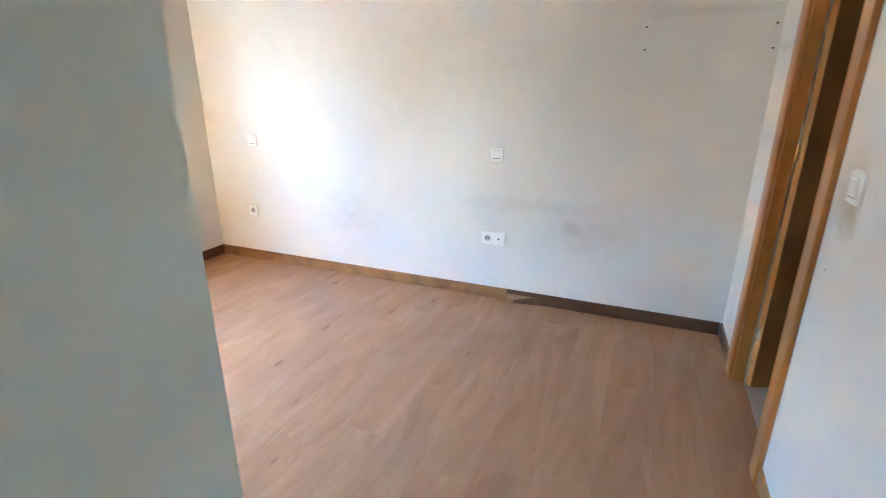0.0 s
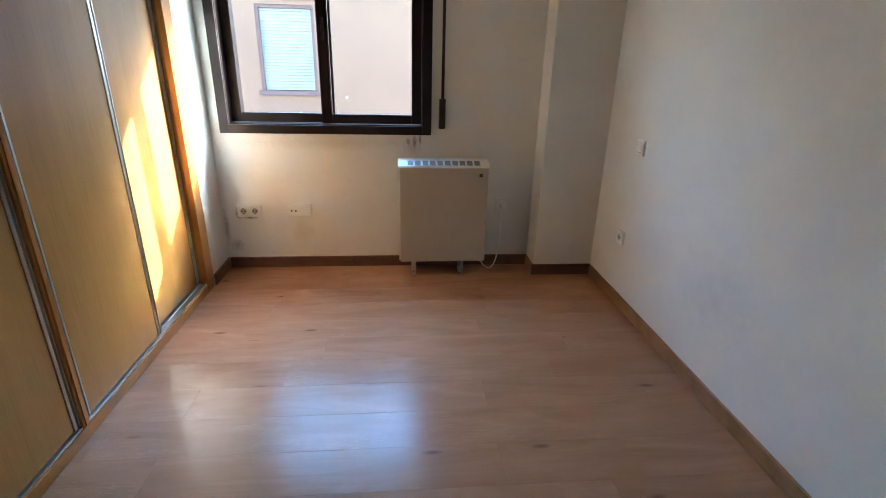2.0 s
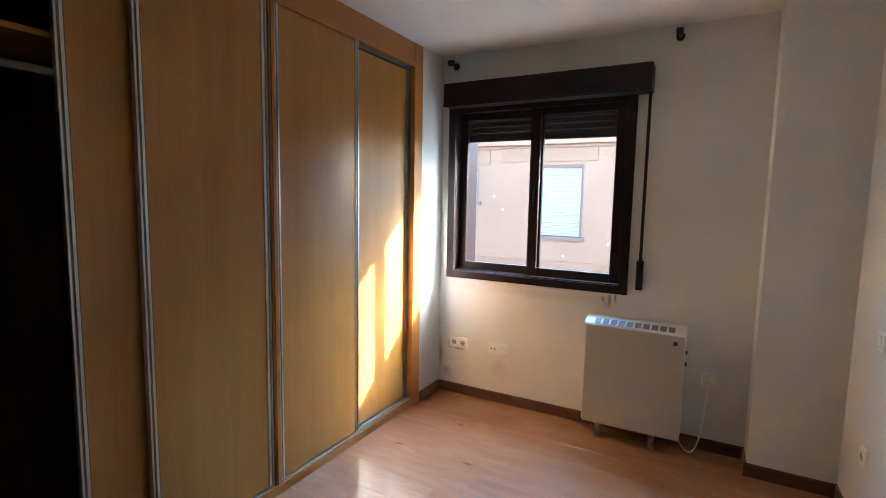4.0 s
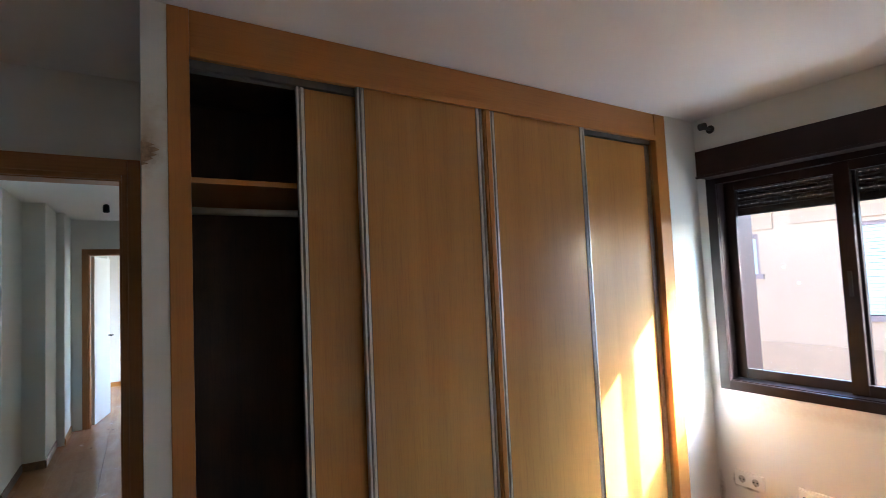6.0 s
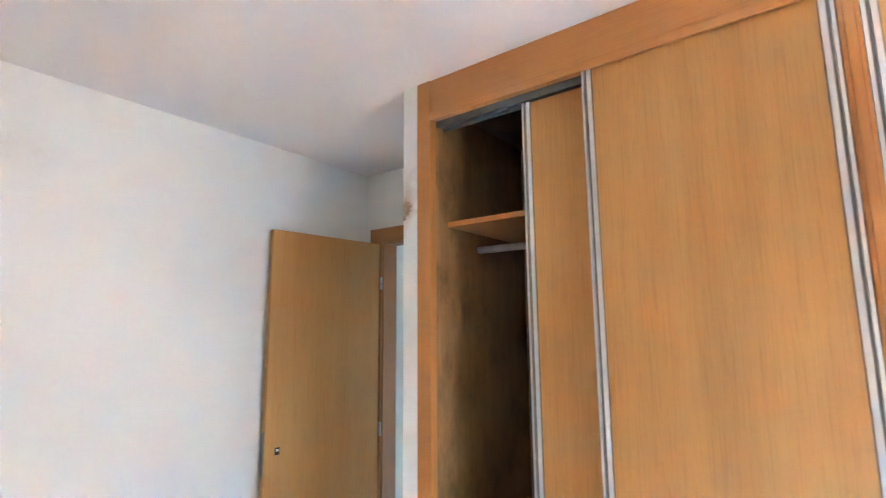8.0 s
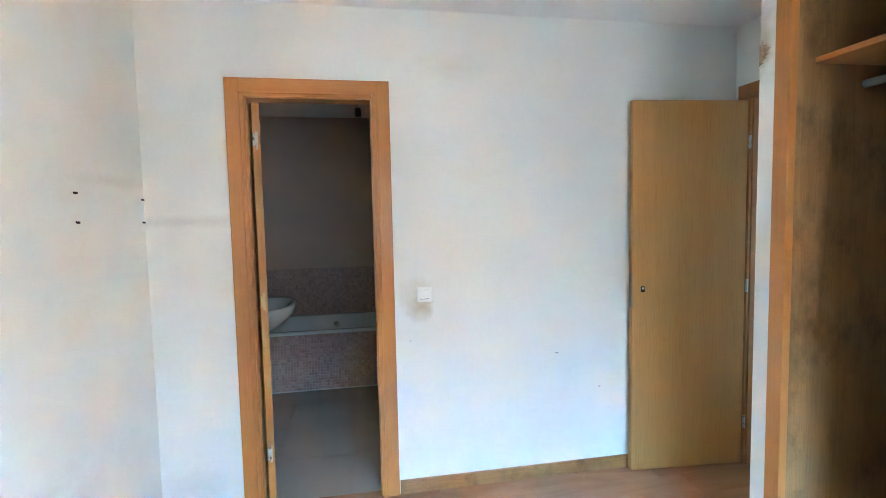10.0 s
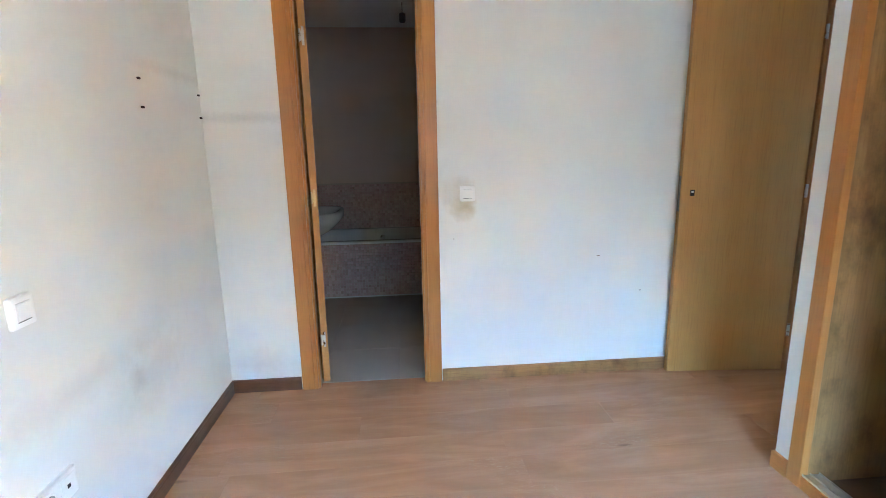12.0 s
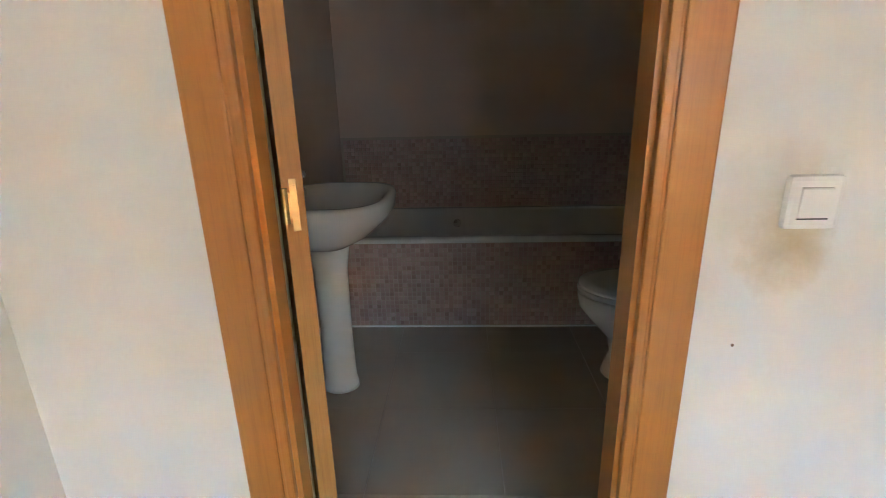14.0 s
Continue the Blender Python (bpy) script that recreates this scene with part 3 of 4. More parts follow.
bm = boxes(((-0.085, 2.168, 0.052), (-0.004, 2.206, 2.3275)), bevel=0.003)
put_box(bm, (-0.0035, 2.177, 0.055), (0.002, 2.197, 2.321), 0.002)
part("centre_post", bm, M_TRIM_Z, wardrobe)
part("plinth", boxes(((-0.085, 1.0345, 0.0), (-0.002, 3.3835, 0.050)), bevel=0.003), M_TRIM_Y, wardrobe)
for y0, y1 in ((1.0345, 2.1675), (2.2065, 3.3835)):
    for nm, prof in (("floor_track", ((-0.080, 0.0505), (-0.008, 0.0505), (-0.008, 0.060), (-0.011, 0.060), (-0.011, 0.054), (-0.041, 0.054), (-0.041, 0.060), (-0.044, 0.060), (-0.044, 0.054), (-0.077, 0.054), (-0.077, 0.060), (-0.080, 0.060))),
                     ("top_track", ((-0.080, 2.3275), (-0.0375, 2.3275), (-0.0375, 2.302), (-0.042, 2.302), (-0.042, 2.310), (-0.077, 2.310), (-0.077, 2.298), (-0.080, 2.298)))):
        bm = bmesh.new()
        ends = [[bm.verts.new((x, y, z)) for x, z in prof] for y in (y0, y1)]
        for j in range(len(prof)):
            k = (j + 1) % len(prof)
            bm.faces.new((ends[0][j], ends[0][k], ends[1][k], ends[1][j]))
        bm.faces.new(ends[0])
        bm.faces.new(ends[1][::-1])
        part(nm, bm, M_TRACK if nm == "top_track" else M_ALU, wardrobe)


def sliding_door(y0, y1, x0, x1, top):
    door = part("sliding_door", boxes(((x0 + 0.006, y0 + 0.020, 0.064), (x1 - 0.006, y1 - 0.020, top - 0.002)), bevel=0.001), M_DOOR, wardrobe)
    for e, s in ((y0, 1), (y1, -1)):
        prof = ((0, x0), (0, x1), (0.007, x1), (0.008, x1 - 0.008), (0.0145, x1 - 0.008), (0.0155, x1 - 0.001), (0.0265, x1 - 0.003), (0.0275, x0))
        bm = bmesh.new()
        ends = [[bm.verts.new((x, e + s * d, z)) for d, x in prof] for z in (0.062, top)]
        for j in range(len(prof)):
            k = (j + 1) % len(prof)
            bm.faces.new((ends[0][j], ends[0][k], ends[1][k], ends[1][j]))
        bm.faces.new(ends[0])
        bm.faces.new(ends[1][::-1])
        part("stile", bm, M_ALU, door, "brushed aluminium edge profile")
        # thin dark strips paint in the shade of the groove and the panel edge
        part("groove", boxes(((x1 - 0.0082, e + s * 0.0085, 0.063), (x1 - 0.0055, e + s * 0.0140, top - 0.001))), M_GROOVE, door, "dark strip coloured as the shade in the profile groove")
        part("groove", boxes(((x1 - 0.0058, e + s * 0.0280, 0.065), (x1 - 0.0045, e + s * 0.0300, top - 0.003))), M_GROOVE, door, "dark strip coloured as shade beside the profile")


sliding_door(1.375, 1.98, -0.072, -0.048, 2.302)
sliding_door(1.590, 2.166, -0.036, -0.012, 2.327)
sliding_door(2.208, 2.812, -0.036, -0.012, 2.327)
sliding_door(2.790, 3.382, -0.072, -0.048, 2.302)
part("side_panel", boxes(((-0.69, 0.9735, 0), (-0.0325, 1.031, H - 0.003))), M_CASE, wardrobe, "stained wooden inside panel")
part("side_panel", boxes(((-0.69, 3.387, 0), (-0.1005, 3.4805, H - 0.003)), ((-0.1005, 3.387, 0), (-0.0325, 3.4805, H - 0.003))), M_CASE, wardrobe)
part("back_panel", boxes(((-0.698, 1.0315, 0), (-0.690, 3.3865, H - 0.003))), M_CASE_SHADED, wardrobe)
part("divider", boxes(((-0.689, 2.178, 0.02), (-0.0855, 2.196, H - 0.003))), M_CASE_SHADED, wardrobe)
part("bottom_panel", boxes(((-0.689, 1.0315, 0.004), (-0.0855, 2.1775, 0.019)), ((-0.689, 2.1965, 0.004), (-0.0855, 3.3865, 0.019))), M_CASE_SHADED, wardrobe)
part("top_panel", boxes(((-0.689, 1.0315, 2.400), (-0.0855, 2.1775, 2.418)), ((-0.689, 2.1965, 2.400), (-0.0855, 3.3865, 2.418))), M_CASE_SHADED, wardrobe)
part("shelf", boxes(((-0.689, 1.0315, 1.945), (-0.105, 2.1775, 1.964)), bevel=0.001), M_TRIM_Y, wardrobe)
part("shelf", boxes(((-0.689, 2.1965, 1.945), (-0.105, 3.3865, 1.964)), bevel=0.001), M_TRIM_Y, wardrobe)
bm = bmesh.new()
tube(bm, [(-0.31, 1.0315, 1.882), (-0.31, 2.1775, 1.882)], 0.0140, 14)
part("hanging_rod", bm, M_ROD, wardrobe, "chrome hanging rod", True)


# ---- storage heater ----
def storage_heater():
    x0, x1, yf, yb, z0, z1 = 1.130, 1.688, 3.575, 3.715, 0.108, 0.748
    t = thing("storage_heater", ((x0 + x1) / 2, 3.65, 0), "white and beige electric storage heater on metal feet", "heater")
    part("casing", boxes(((x0, yf + 0.012, z0), (x1, yb, z1 - 0.032)), bevel=0.004), M_HWHITE, t, "white enamelled casing")
    part("front_panel", boxes(((x0 + 0.010, yf - 0.004, z0 - 0.004), (x1 - 0.004, yf + 0.0115, z1 - 0.032)), bevel=0.004), M_HEATER, t, "beige front panel")
    bm = bmesh.new()
    prof = [(yf - 0.003, z1 - 0.031), (yf + 0.004, z1 - 0.020), (yf + 0.060, z1 + 0.001), (yb + 0.001, z1 + 0.001), (yb + 0.001, z1 - 0.031)]
    rows_ = [[bm.verts.new((x, y, z)) for y, z in prof] for x in (x0 - 0.001, x1 + 0.001)]
    for j in range(5):
        k = (j + 1) % 5
        bm.faces.new((rows_[0][j], rows_[0][k], rows_[1][k], rows_[1][j]))
    bm.faces.new(rows_[0])
    bm.faces.new(rows_[1][::-1])
    grille = part("top_grille", bm, M_HWHITE, t)
    slope = math.degrees(math.atan2(0.021, 0.056))
    for k in range(10):
        cx = x0 + 0.074 + k * 0.0455
        m = Matrix.Translation((cx, yf + 0.033, z1 - 0.0088)) @ pose(0, 0, 0, slope)
        bm = boxes(((-0.0168, -0.026, -0.0015), (0.0168, 0.024, 0.0016)), m=m)
        part("vent", bm, M_VENT, grille, "dark vent slot")
    for z in (z0 + 0.045, z1 - 0.115):
        bm = bmesh.new()
        for q in range(4):
            put_box(bm, (x0 - 0.0012, yf + 0.024, z + q * 0.016), (x0 + 0.002, yf + 0.080, z + q * 0.016 + 0.011))
        part("side_vent", bm, M_VENT, t, "small side vent slots")
    part("badge", boxes(((x1 - 0.062, yf - 0.0058, z1 - 0.088), (x1 - 0.040, yf - 0.0042, z1 - 0.066)), bevel=0.0005), M_BLACK, t, "small dark badge")
    for x in (x0 + 0.095, x1 - 0.150):
        bm = boxes(((x - 0.014, yf + 0.035, 0.004), (x - 0.010, yb - 0.01, z0 + 0.004)), ((x + 0.010, yf + 0.035, 0.004), (x + 0.014, yb - 0.01, z0 + 0.004)), ((x - 0.0145, yf + 0.020, 0.0), (x + 0.0145, yb - 0.005, 0.004)), ((x - 0.010, yf + 0.036, 0.004), (x + 0.010, yf + 0.040, z0 + 0.004)))
        part("foot", bm, M_STEEL, t, "chromed metal foot")
    for z in (0.60, 0.53):
        bm = bmesh.new()
        tube(bm, [(x1 - 0.001, 3.68, z), (x1 + 0.010, 3.68, z)], 0.011, 12)
        part("control_knob", bm, M_BLACK, t)
    pts = []
    for k in range(25):
        a = k / 24
        pts.append((x1 - 0.045 + 0.175 * a ** 1.15 + 0.05 * math.sin(math.pi * a), 3.742 - 0.075 * math.sin(math.pi * min(1, a * 1.1)), 0.125 - 0.115 * math.sin(math.pi * min(1, a * 1.55)) ** 1 + (0.30 * max(0, a - 0.60) / 0.40)))
    bm = bmesh.new()
    tube(bm, pts, 0.0045, 8)
    cable = part("power_cable", bm, M_PLASTIC, t, "white power cable", True)
    bm = bmesh.new()
    tube(bm, [(pts[-1][0], 3.735, pts[-1][2] + 0.008), (pts[-1][0], 3.762, pts[-1][2] + 0.008)], 0.022, 18)
    part("plug", bm, M_PLASTIC, cable, "round white plug", True)
    return pts[-1]


plug_at = storage_heater()


# ---- sockets and switches ----
def wall_plate(name, at, turn, kinds, label, category):
    """A white plate of one or two modules; local x along the wall, y out of it, z up."""
    w = 0.080 if len(kinds) == 1 else 0.152
    m = Matrix.Translation(at) @ pose(0, 0, 0, 0, 0, turn)
    t = thing(name, at, label, category, "wall plates")
    bm = boxes(((-w / 2, -0.0115, -0.041), (w / 2, 0.012, 0.041)), bevel=0.008, m=m)
    plate = part("plate", bm, M_PLASTIC, t)
    for k, kind in enumerate(kinds):
        cx = 0.0 if len(kinds) == 1 else (-0.0355 + 0.071 * k)
        if kind == "switch":
            bm = boxes(((-0.0225, -0.0048, -0.0225), (0.0225, 0.0, 0.0225)), bevel=0.0012, m=m @ Matrix.Translation((cx, -0.0098, 0)) @ pose(0, 0, 0, 2.5))
            part("rocker", bm, M_PLASTIC, plate)
            part("gap", boxes(((cx - 0.0225, -0.0122, -0.0248), (cx + 0.0225, -0.0112, -0.0228)), m=m), M_HOLE, plate, "dark gap under the rocker")
            part("gap", boxes(((cx - 0.0225, -0.0120, 0.0229), (cx + 0.0225, -0.0112, 0.0238)), m=m), M_WELL, plate, "thin gap over the rocker")
        elif kind == "socket":
            bm = bmesh.new()
            outer = [(0.0275, -0.0118), (0.0275, -0.0150), (0.0215, -0.0150), (0.0195, -0.0128)]
            rings = [[bm.verts.new((cx + r * math.cos(a), y, r * math.sin(a))) for a in (2 * math.pi * j / 28 for j in range(28))] for r, y in outer]
            for r, s in zip(rings, rings[1:]):
                for j in range(28):
                    bm.faces.new((r[j], r[(j + 1) % 28], s[(j + 1) % 28], s[j]))
            bm.faces.new(rings[-1])
            bmesh.ops.transform(bm, matrix=m, verts=bm.verts)
            part("socket_cup", bm, M_PLASTIC, plate)
            # flat grey disc stands in for the shade in the socket's recess
            bm = bmesh.new()
            tube(bm, [(cx, -0.0124, 0), (cx, -0.0131, 0)], 0.0188, 24)
            bmesh.ops.transform(bm, matrix=m, verts=bm.verts)
            part("socket_well", bm, M_WELL, plate)
            for dx in (-0.0095, 0.0095):
                bm = bmesh.new()
                tube(bm, [(cx + dx, -0.0127, 0), (cx + dx, -0.0138, 0)], 0.0046, 12)
                bmesh.ops.transform(bm, matrix=m, verts=bm.verts)
                part("pin_hole", bm, M_HOLE, plate)
            for dz in (-0.0165, 0.0165):
                part("earth_clip", boxes(((cx - 0.003, -0.0150, dz - 0.004), (cx + 0.003, -0.0126, dz + 0.004)), m=m), M_STEEL, plate)
        elif kind == "aerial":
            part("cover", boxes(((cx - 0.029, -0.0135, -0.029), (cx + 0.029, -0.0117, 0.029)), bevel=0.0008, m=m), M_PLASTIC, plate)
            for dx in (-0.013, 0.013):
                bm = bmesh.new()
                tube(bm, [(cx + dx, -0.0134, 0), (cx + dx, -0.0185, 0)], 0.0068, 12)
                bmesh.ops.transform(bm, matrix=m, verts=bm.verts)
                part("aerial_port", bm, M_STEEL, plate)
                bm = bmesh.new()
                tube(bm, [(cx + dx, -0.0184, 0), (cx + dx, -0.0190, 0)], 0.0048, 10)
                bmesh.ops.transform(bm, matrix=m, verts=bm.verts)
                part("port_hole", bm, M_HOLE, plate)
        elif kind == "phone":
            part("cover", boxes(((cx - 0.029, -0.0135, -0.029), (cx + 0.029, -0.0117, 0.029)), bevel=0.0008, m=m), M_PLASTIC, plate)
            part("port_hole", boxes(((cx - 0.006, -0.0142, -0.006), (cx + 0.006, -0.0134, 0.005)), m=m), M_HOLE, plate)
        else:
            part("cover", boxes(((cx - 0.029, -0.0135, -0.029), (cx + 0.029, -0.0117, 0.029)), bevel=0.0008, m=m), M_PLASTIC, plate)
    return t


wall_plate("double_socket", (0.172, 3.77, 0.393), 0, ("socket", "socket"), "white double power socket on the window wall", "socket")
wall_plate("aerial_socket", (0.489, 3.77, 0.395), 0, ("aerial", "blank"), "white aerial outlet with a blank module", "socket")
wall_plate("wall_socket", (plug_at[0], 3.77, plug_at[2] + 0.008), 0, ("socket",), "white power socket beside the storage heater", "socket")
wall_plate("wall_socket", (2.41, 3.204, 0.396), -90, ("socket",), "white single power socket near the column", "socket")
wall_plate("light_switch", (2.41, 3.138, 0.918), -90, ("switch",), "white light switch above a single socket", "switch")
wall_plate("light_switch", (2.41, 1.298, 0.911), -90, ("switch",), "white light switch above a double outlet", "switch")
wall_plate("double_socket", (2.41, 1.303, 0.397), -90, ("socket", "phone"), "white power and phone outlet on scuffed wall", "socket")
wall_plate("light_switch", (1.112, 0.0, 1.052), 180, ("switch",), "white light switch with grime round it", "switch")


# ---- small things of the bedroom ----
def rod_bracket(x, y, z):
    t = thing("curtain_rod_bracket", (x, y, z), "small black curtain rod bracket under the ceiling", "bracket", "curtain brackets")
    bm = bmesh.new()
    tube(bm, [(x, 3.769, z), (x, 3.764, z)], 0.024, 18)
    part("rosette", bm, M_BLACK, t, smooth=False)
    bm = bmesh.new()
    tube(bm, [(x, 3.764, z), (x, 3.70, z), (x, 3.69, z + 0.004)], 0.008, 10)
    part("arm", bm, M_BLACK, t)
    bm = bmesh.new()
    tube(bm, [(x - 0.018, 3.685, z + 0.006), (x + 0.018, 3.685, z + 0.006)], 0.020, 16)
    part("ring", bm, M_BLACK, t)


rod_bracket(0.105, 3.77, 2.400)
rod_bracket(1.545, 3.77, 2.410)

lamp = thing("ceiling_lamp_holder", (0.75, 2.05, H), "bare black lamp holder on the ceiling", "lamp")
bm = bmesh.new()
tube(bm, [(0.75, 2.05, H), (0.75, 2.05, H - 0.012)], 0.018, 18)
part("rose", bm, M_BLACK, lamp)
bm = bmesh.new()
lathe(bm, [(0.010, -0.012, 0, 0), (0.019, -0.016, 0, 0), (0.020, -0.048, 0, 0), (0.016, -0.054, 0, 0)], (0.75, 2.05, H), 18)
part("socket", bm, M_BLACK, lamp)

for k, (y, z) in enumerate(((0.566, 1.561), (0.563, 1.458), (0.024, 1.556), (0.024, 1.452))):
    bm = bmesh.new()
    tube(bm, [(2.411, y, z), (2.400, y, z - 0.001)], 0.0045, 8)
    tube(bm, [(2.402, y, z - 0.001), (2.399, y, z - 0.001)], 0.0042, 10)
    tagged(mesh_object("wall_screw", bm, M_FRAME), "dark screw sticking out of the white wall", "screw", "wall screws")

for x, z, w in ((1.188, 0.812, 0.006), (0.386, 0.691, 0.018), (0.135, 0.483, 0.014)):
    bm = bmesh.new()
    tube(bm, [(x, 0.0, z), (x, 0.0012, z)], 0.0026, 8)
    if w > 0.01:
        put_box(bm, (x - w / 2, 0.0, z - 0.0015), (x + w / 2, 0.0010, z + 0.0015))
    tagged(mesh_object("wall_mark", bm, M_MARK), "small dark chip in the white paint", "mark", "wall marks")

chip = bmesh.new()
foot = [(2.3955, 0.97), (2.3955, 1.04), (2.376, 1.152), (2.370, 1.150), (2.386, 1.03)]
lo = [chip.verts.new((x, y, 0.001)) for x, y in foot]
hi = [chip.verts.new((x, y, z)) for (x, y), z in zip(foot, (0.045, 0.045, 0.018, 0.018, 0.040))]
for j in range(5):
    chip.faces.new((lo[j], lo[(j + 1) % 5], hi[(j + 1) % 5], hi[j]))
chip.faces.new(hi)
chip.faces.new(lo[::-1])
bmesh.ops.recalc_face_normals(chip, faces=chip.faces)
tagged(mesh_object("baseboard_splinter", chip, M_BASE_DARK), "dark split strip peeling off the baseboard", "debris")


# ---- bathroom ----
BX0, BX1, BY0 = 0.35, 2.41, -2.42
structure("wall_bathroom_back", boxes(((BX0 - 0.1, BY0 - 0.1, 0), (2.56, BY0, H))), M_WTILE, "beige tiled bathroom wall", "wall")
structure("wall_bathroom_far_side", boxes(((BX0 - 0.1, BY0, 0), (BX0, -0.10, H))), M_WTILE, "beige tiled bathroom wall", "wall")
structure("wall_bathroom_basin", boxes(((2.404, BY0, 0), (2.4095, -0.116, H - 0.01))), M_WTILE, "beige tiled bathroom wall behind the basin", "wall")
structure("ceiling_bathroom", boxes(((BX0 - 0.1, BY0 - 0.1, 2.42), (2.404, -0.101, 2.57))), M_CEIL, "plain bathroom ceiling", "ceiling")

tub = thing("bathtub", (1.4, -2.05, 0), "white bathtub behind a pink mosaic front", "bathtub")
TX0, TX1, TY0, TY1, TZ = BX0 + 0.003, 2.401, BY0 + 0.003, -1.680, 0.505
bm = bmesh.new()


def rounded(x0, x1, y0, y1, z, r, n=6):
    out = []
    for cx, cy, a0 in ((x1 - r, y1 - r, 0), (x0 + r, y1 - r, 90), (x0 + r, y0 + r, 180), (x1 - r, y0 + r, 270)):
        for k in range(n + 1):
            a = radians(a0 + 90 * k / n)
            out.append(bm.verts.new((cx + r * math.cos(a), cy + r * math.sin(a), z)))
    return out


loops = [rounded(TX0, TX1, TY0, TY1 + 0.012, TZ - 0.022, 0.004), rounded(TX0, TX1, TY0, TY1 + 0.012, TZ - 0.004, 0.006), rounded(TX0 + 0.005, TX1 - 0.005, TY0 + 0.005, TY1 + 0.006, TZ, 0.008),
         rounded(TX0 + 0.07, TX1 - 0.07, TY0 + 0.06, TY1 - 0.055, TZ, 0.10), rounded(TX0 + 0.085, TX1 - 0.085, TY0 + 0.072, TY1 - 0.068, TZ - 0.012, 0.10),
         rounded(TX0 + 0.16, TX1 - 0.12, TY0 + 0.11, TY1 - 0.105, TZ - 0.25, 0.12), rounded(TX0 + 0.24, TX1 - 0.18, TY0 + 0.17, TY1 - 0.165, TZ - 0.37, 0.10)]
for r, s in zip(loops, loops[1:]):
    for j in range(len(r)):
        bm.faces.new((r[j], r[(j + 1) % len(r)], s[(j + 1) % len(r)], s[j]))
bm.faces.new(loops[-1])
part("basin", bm, M_PORC, tub, "white enamelled tub", True)
bm = bmesh.new()
tube(bm, [(1.66, TY0 + 0.085, TZ - 0.085), (1.66, TY0 + 0.100, TZ - 0.087)], 0.026, 20)
part("overflow", bm, M_STEEL, tub, "chrome overflow cap")
part("apron", boxes(((TX0, TY1 - 0.012, 0), (TX1, TY1 - 0.001, TZ - 0.023))), M_GROUT, tub)


def mosaic(name, x0, x1, z0, z1, y, parent, step=0.0245):
    """Small square glass tiles, each with its own edges, facing +y."""
    size, d = step - 0.0028, 0.003
    verts, faces = [], []
    rng = random.Random(5)
    for i in range(int((x1 - x0) / step)):
        for j in range(int((z1 - z0) / step)):
            ax, az, dd = x0 + i * step + 0.0014, z0 + j * step + 0.0014, d + rng.uniform(-0.0006, 0.0006)
            k = len(verts)
            verts += [(ax, y, az), (ax + size, y, az), (ax + size, y, az + size), (ax, y, az + size)]
            verts += [(ax + 0.001, y + dd, az + 0.001), (ax + size - 0.001, y + dd, az + 0.001), (ax + size - 0.001, y + dd, az + size - 0.001), (ax + 0.001, y + dd, az + size - 0.001)]
            faces += [(k + 4, k + 7, k + 6, k + 5), (k, k + 4, k + 5, k + 1), (k + 1, k + 5, k + 6, k + 2), (k + 2, k + 6, k + 7, k + 3), (k + 3, k + 7, k + 4, k)]
    me = bpy.data.meshes.new(name)
    me.from_pydata(verts, [], faces)
    me.materials.append(M_MOSAIC)
    ob = new(name, me)
    ob.parent = parent
    ob.matrix_parent_inverse = parent.matrix_basis.inverted()
    return tagged(ob, "small pink and brown mosaic tiles", kind="stuff")


mosaic("mosaic", TX0 + 0.005, TX1 - 0.005, 0.012, TZ - 0.025, TY1 - 0.001, tub)
part("sealant", boxes(((TX0, TY1 + 0.001, 0.0), (TX1, TY1 + 0.007, 0.010)), bevel=0.002), M_PORC, tub)
splash = thing("mosaic_splashback", (1.4, BY0, 0.5), "pink mosaic band on the wall over the bathtub", "tiling")
part("backing", boxes(((BX0 + 0.002, BY0 + 0.0005, TZ + 0.002), (2.402, BY0 + 0.005, 0.965))), M_GROUT, splash)
mosaic("mosaic", BX0 + 0.005, 2.40, TZ + 0.004, 0.965, BY0 + 0.005, splash)


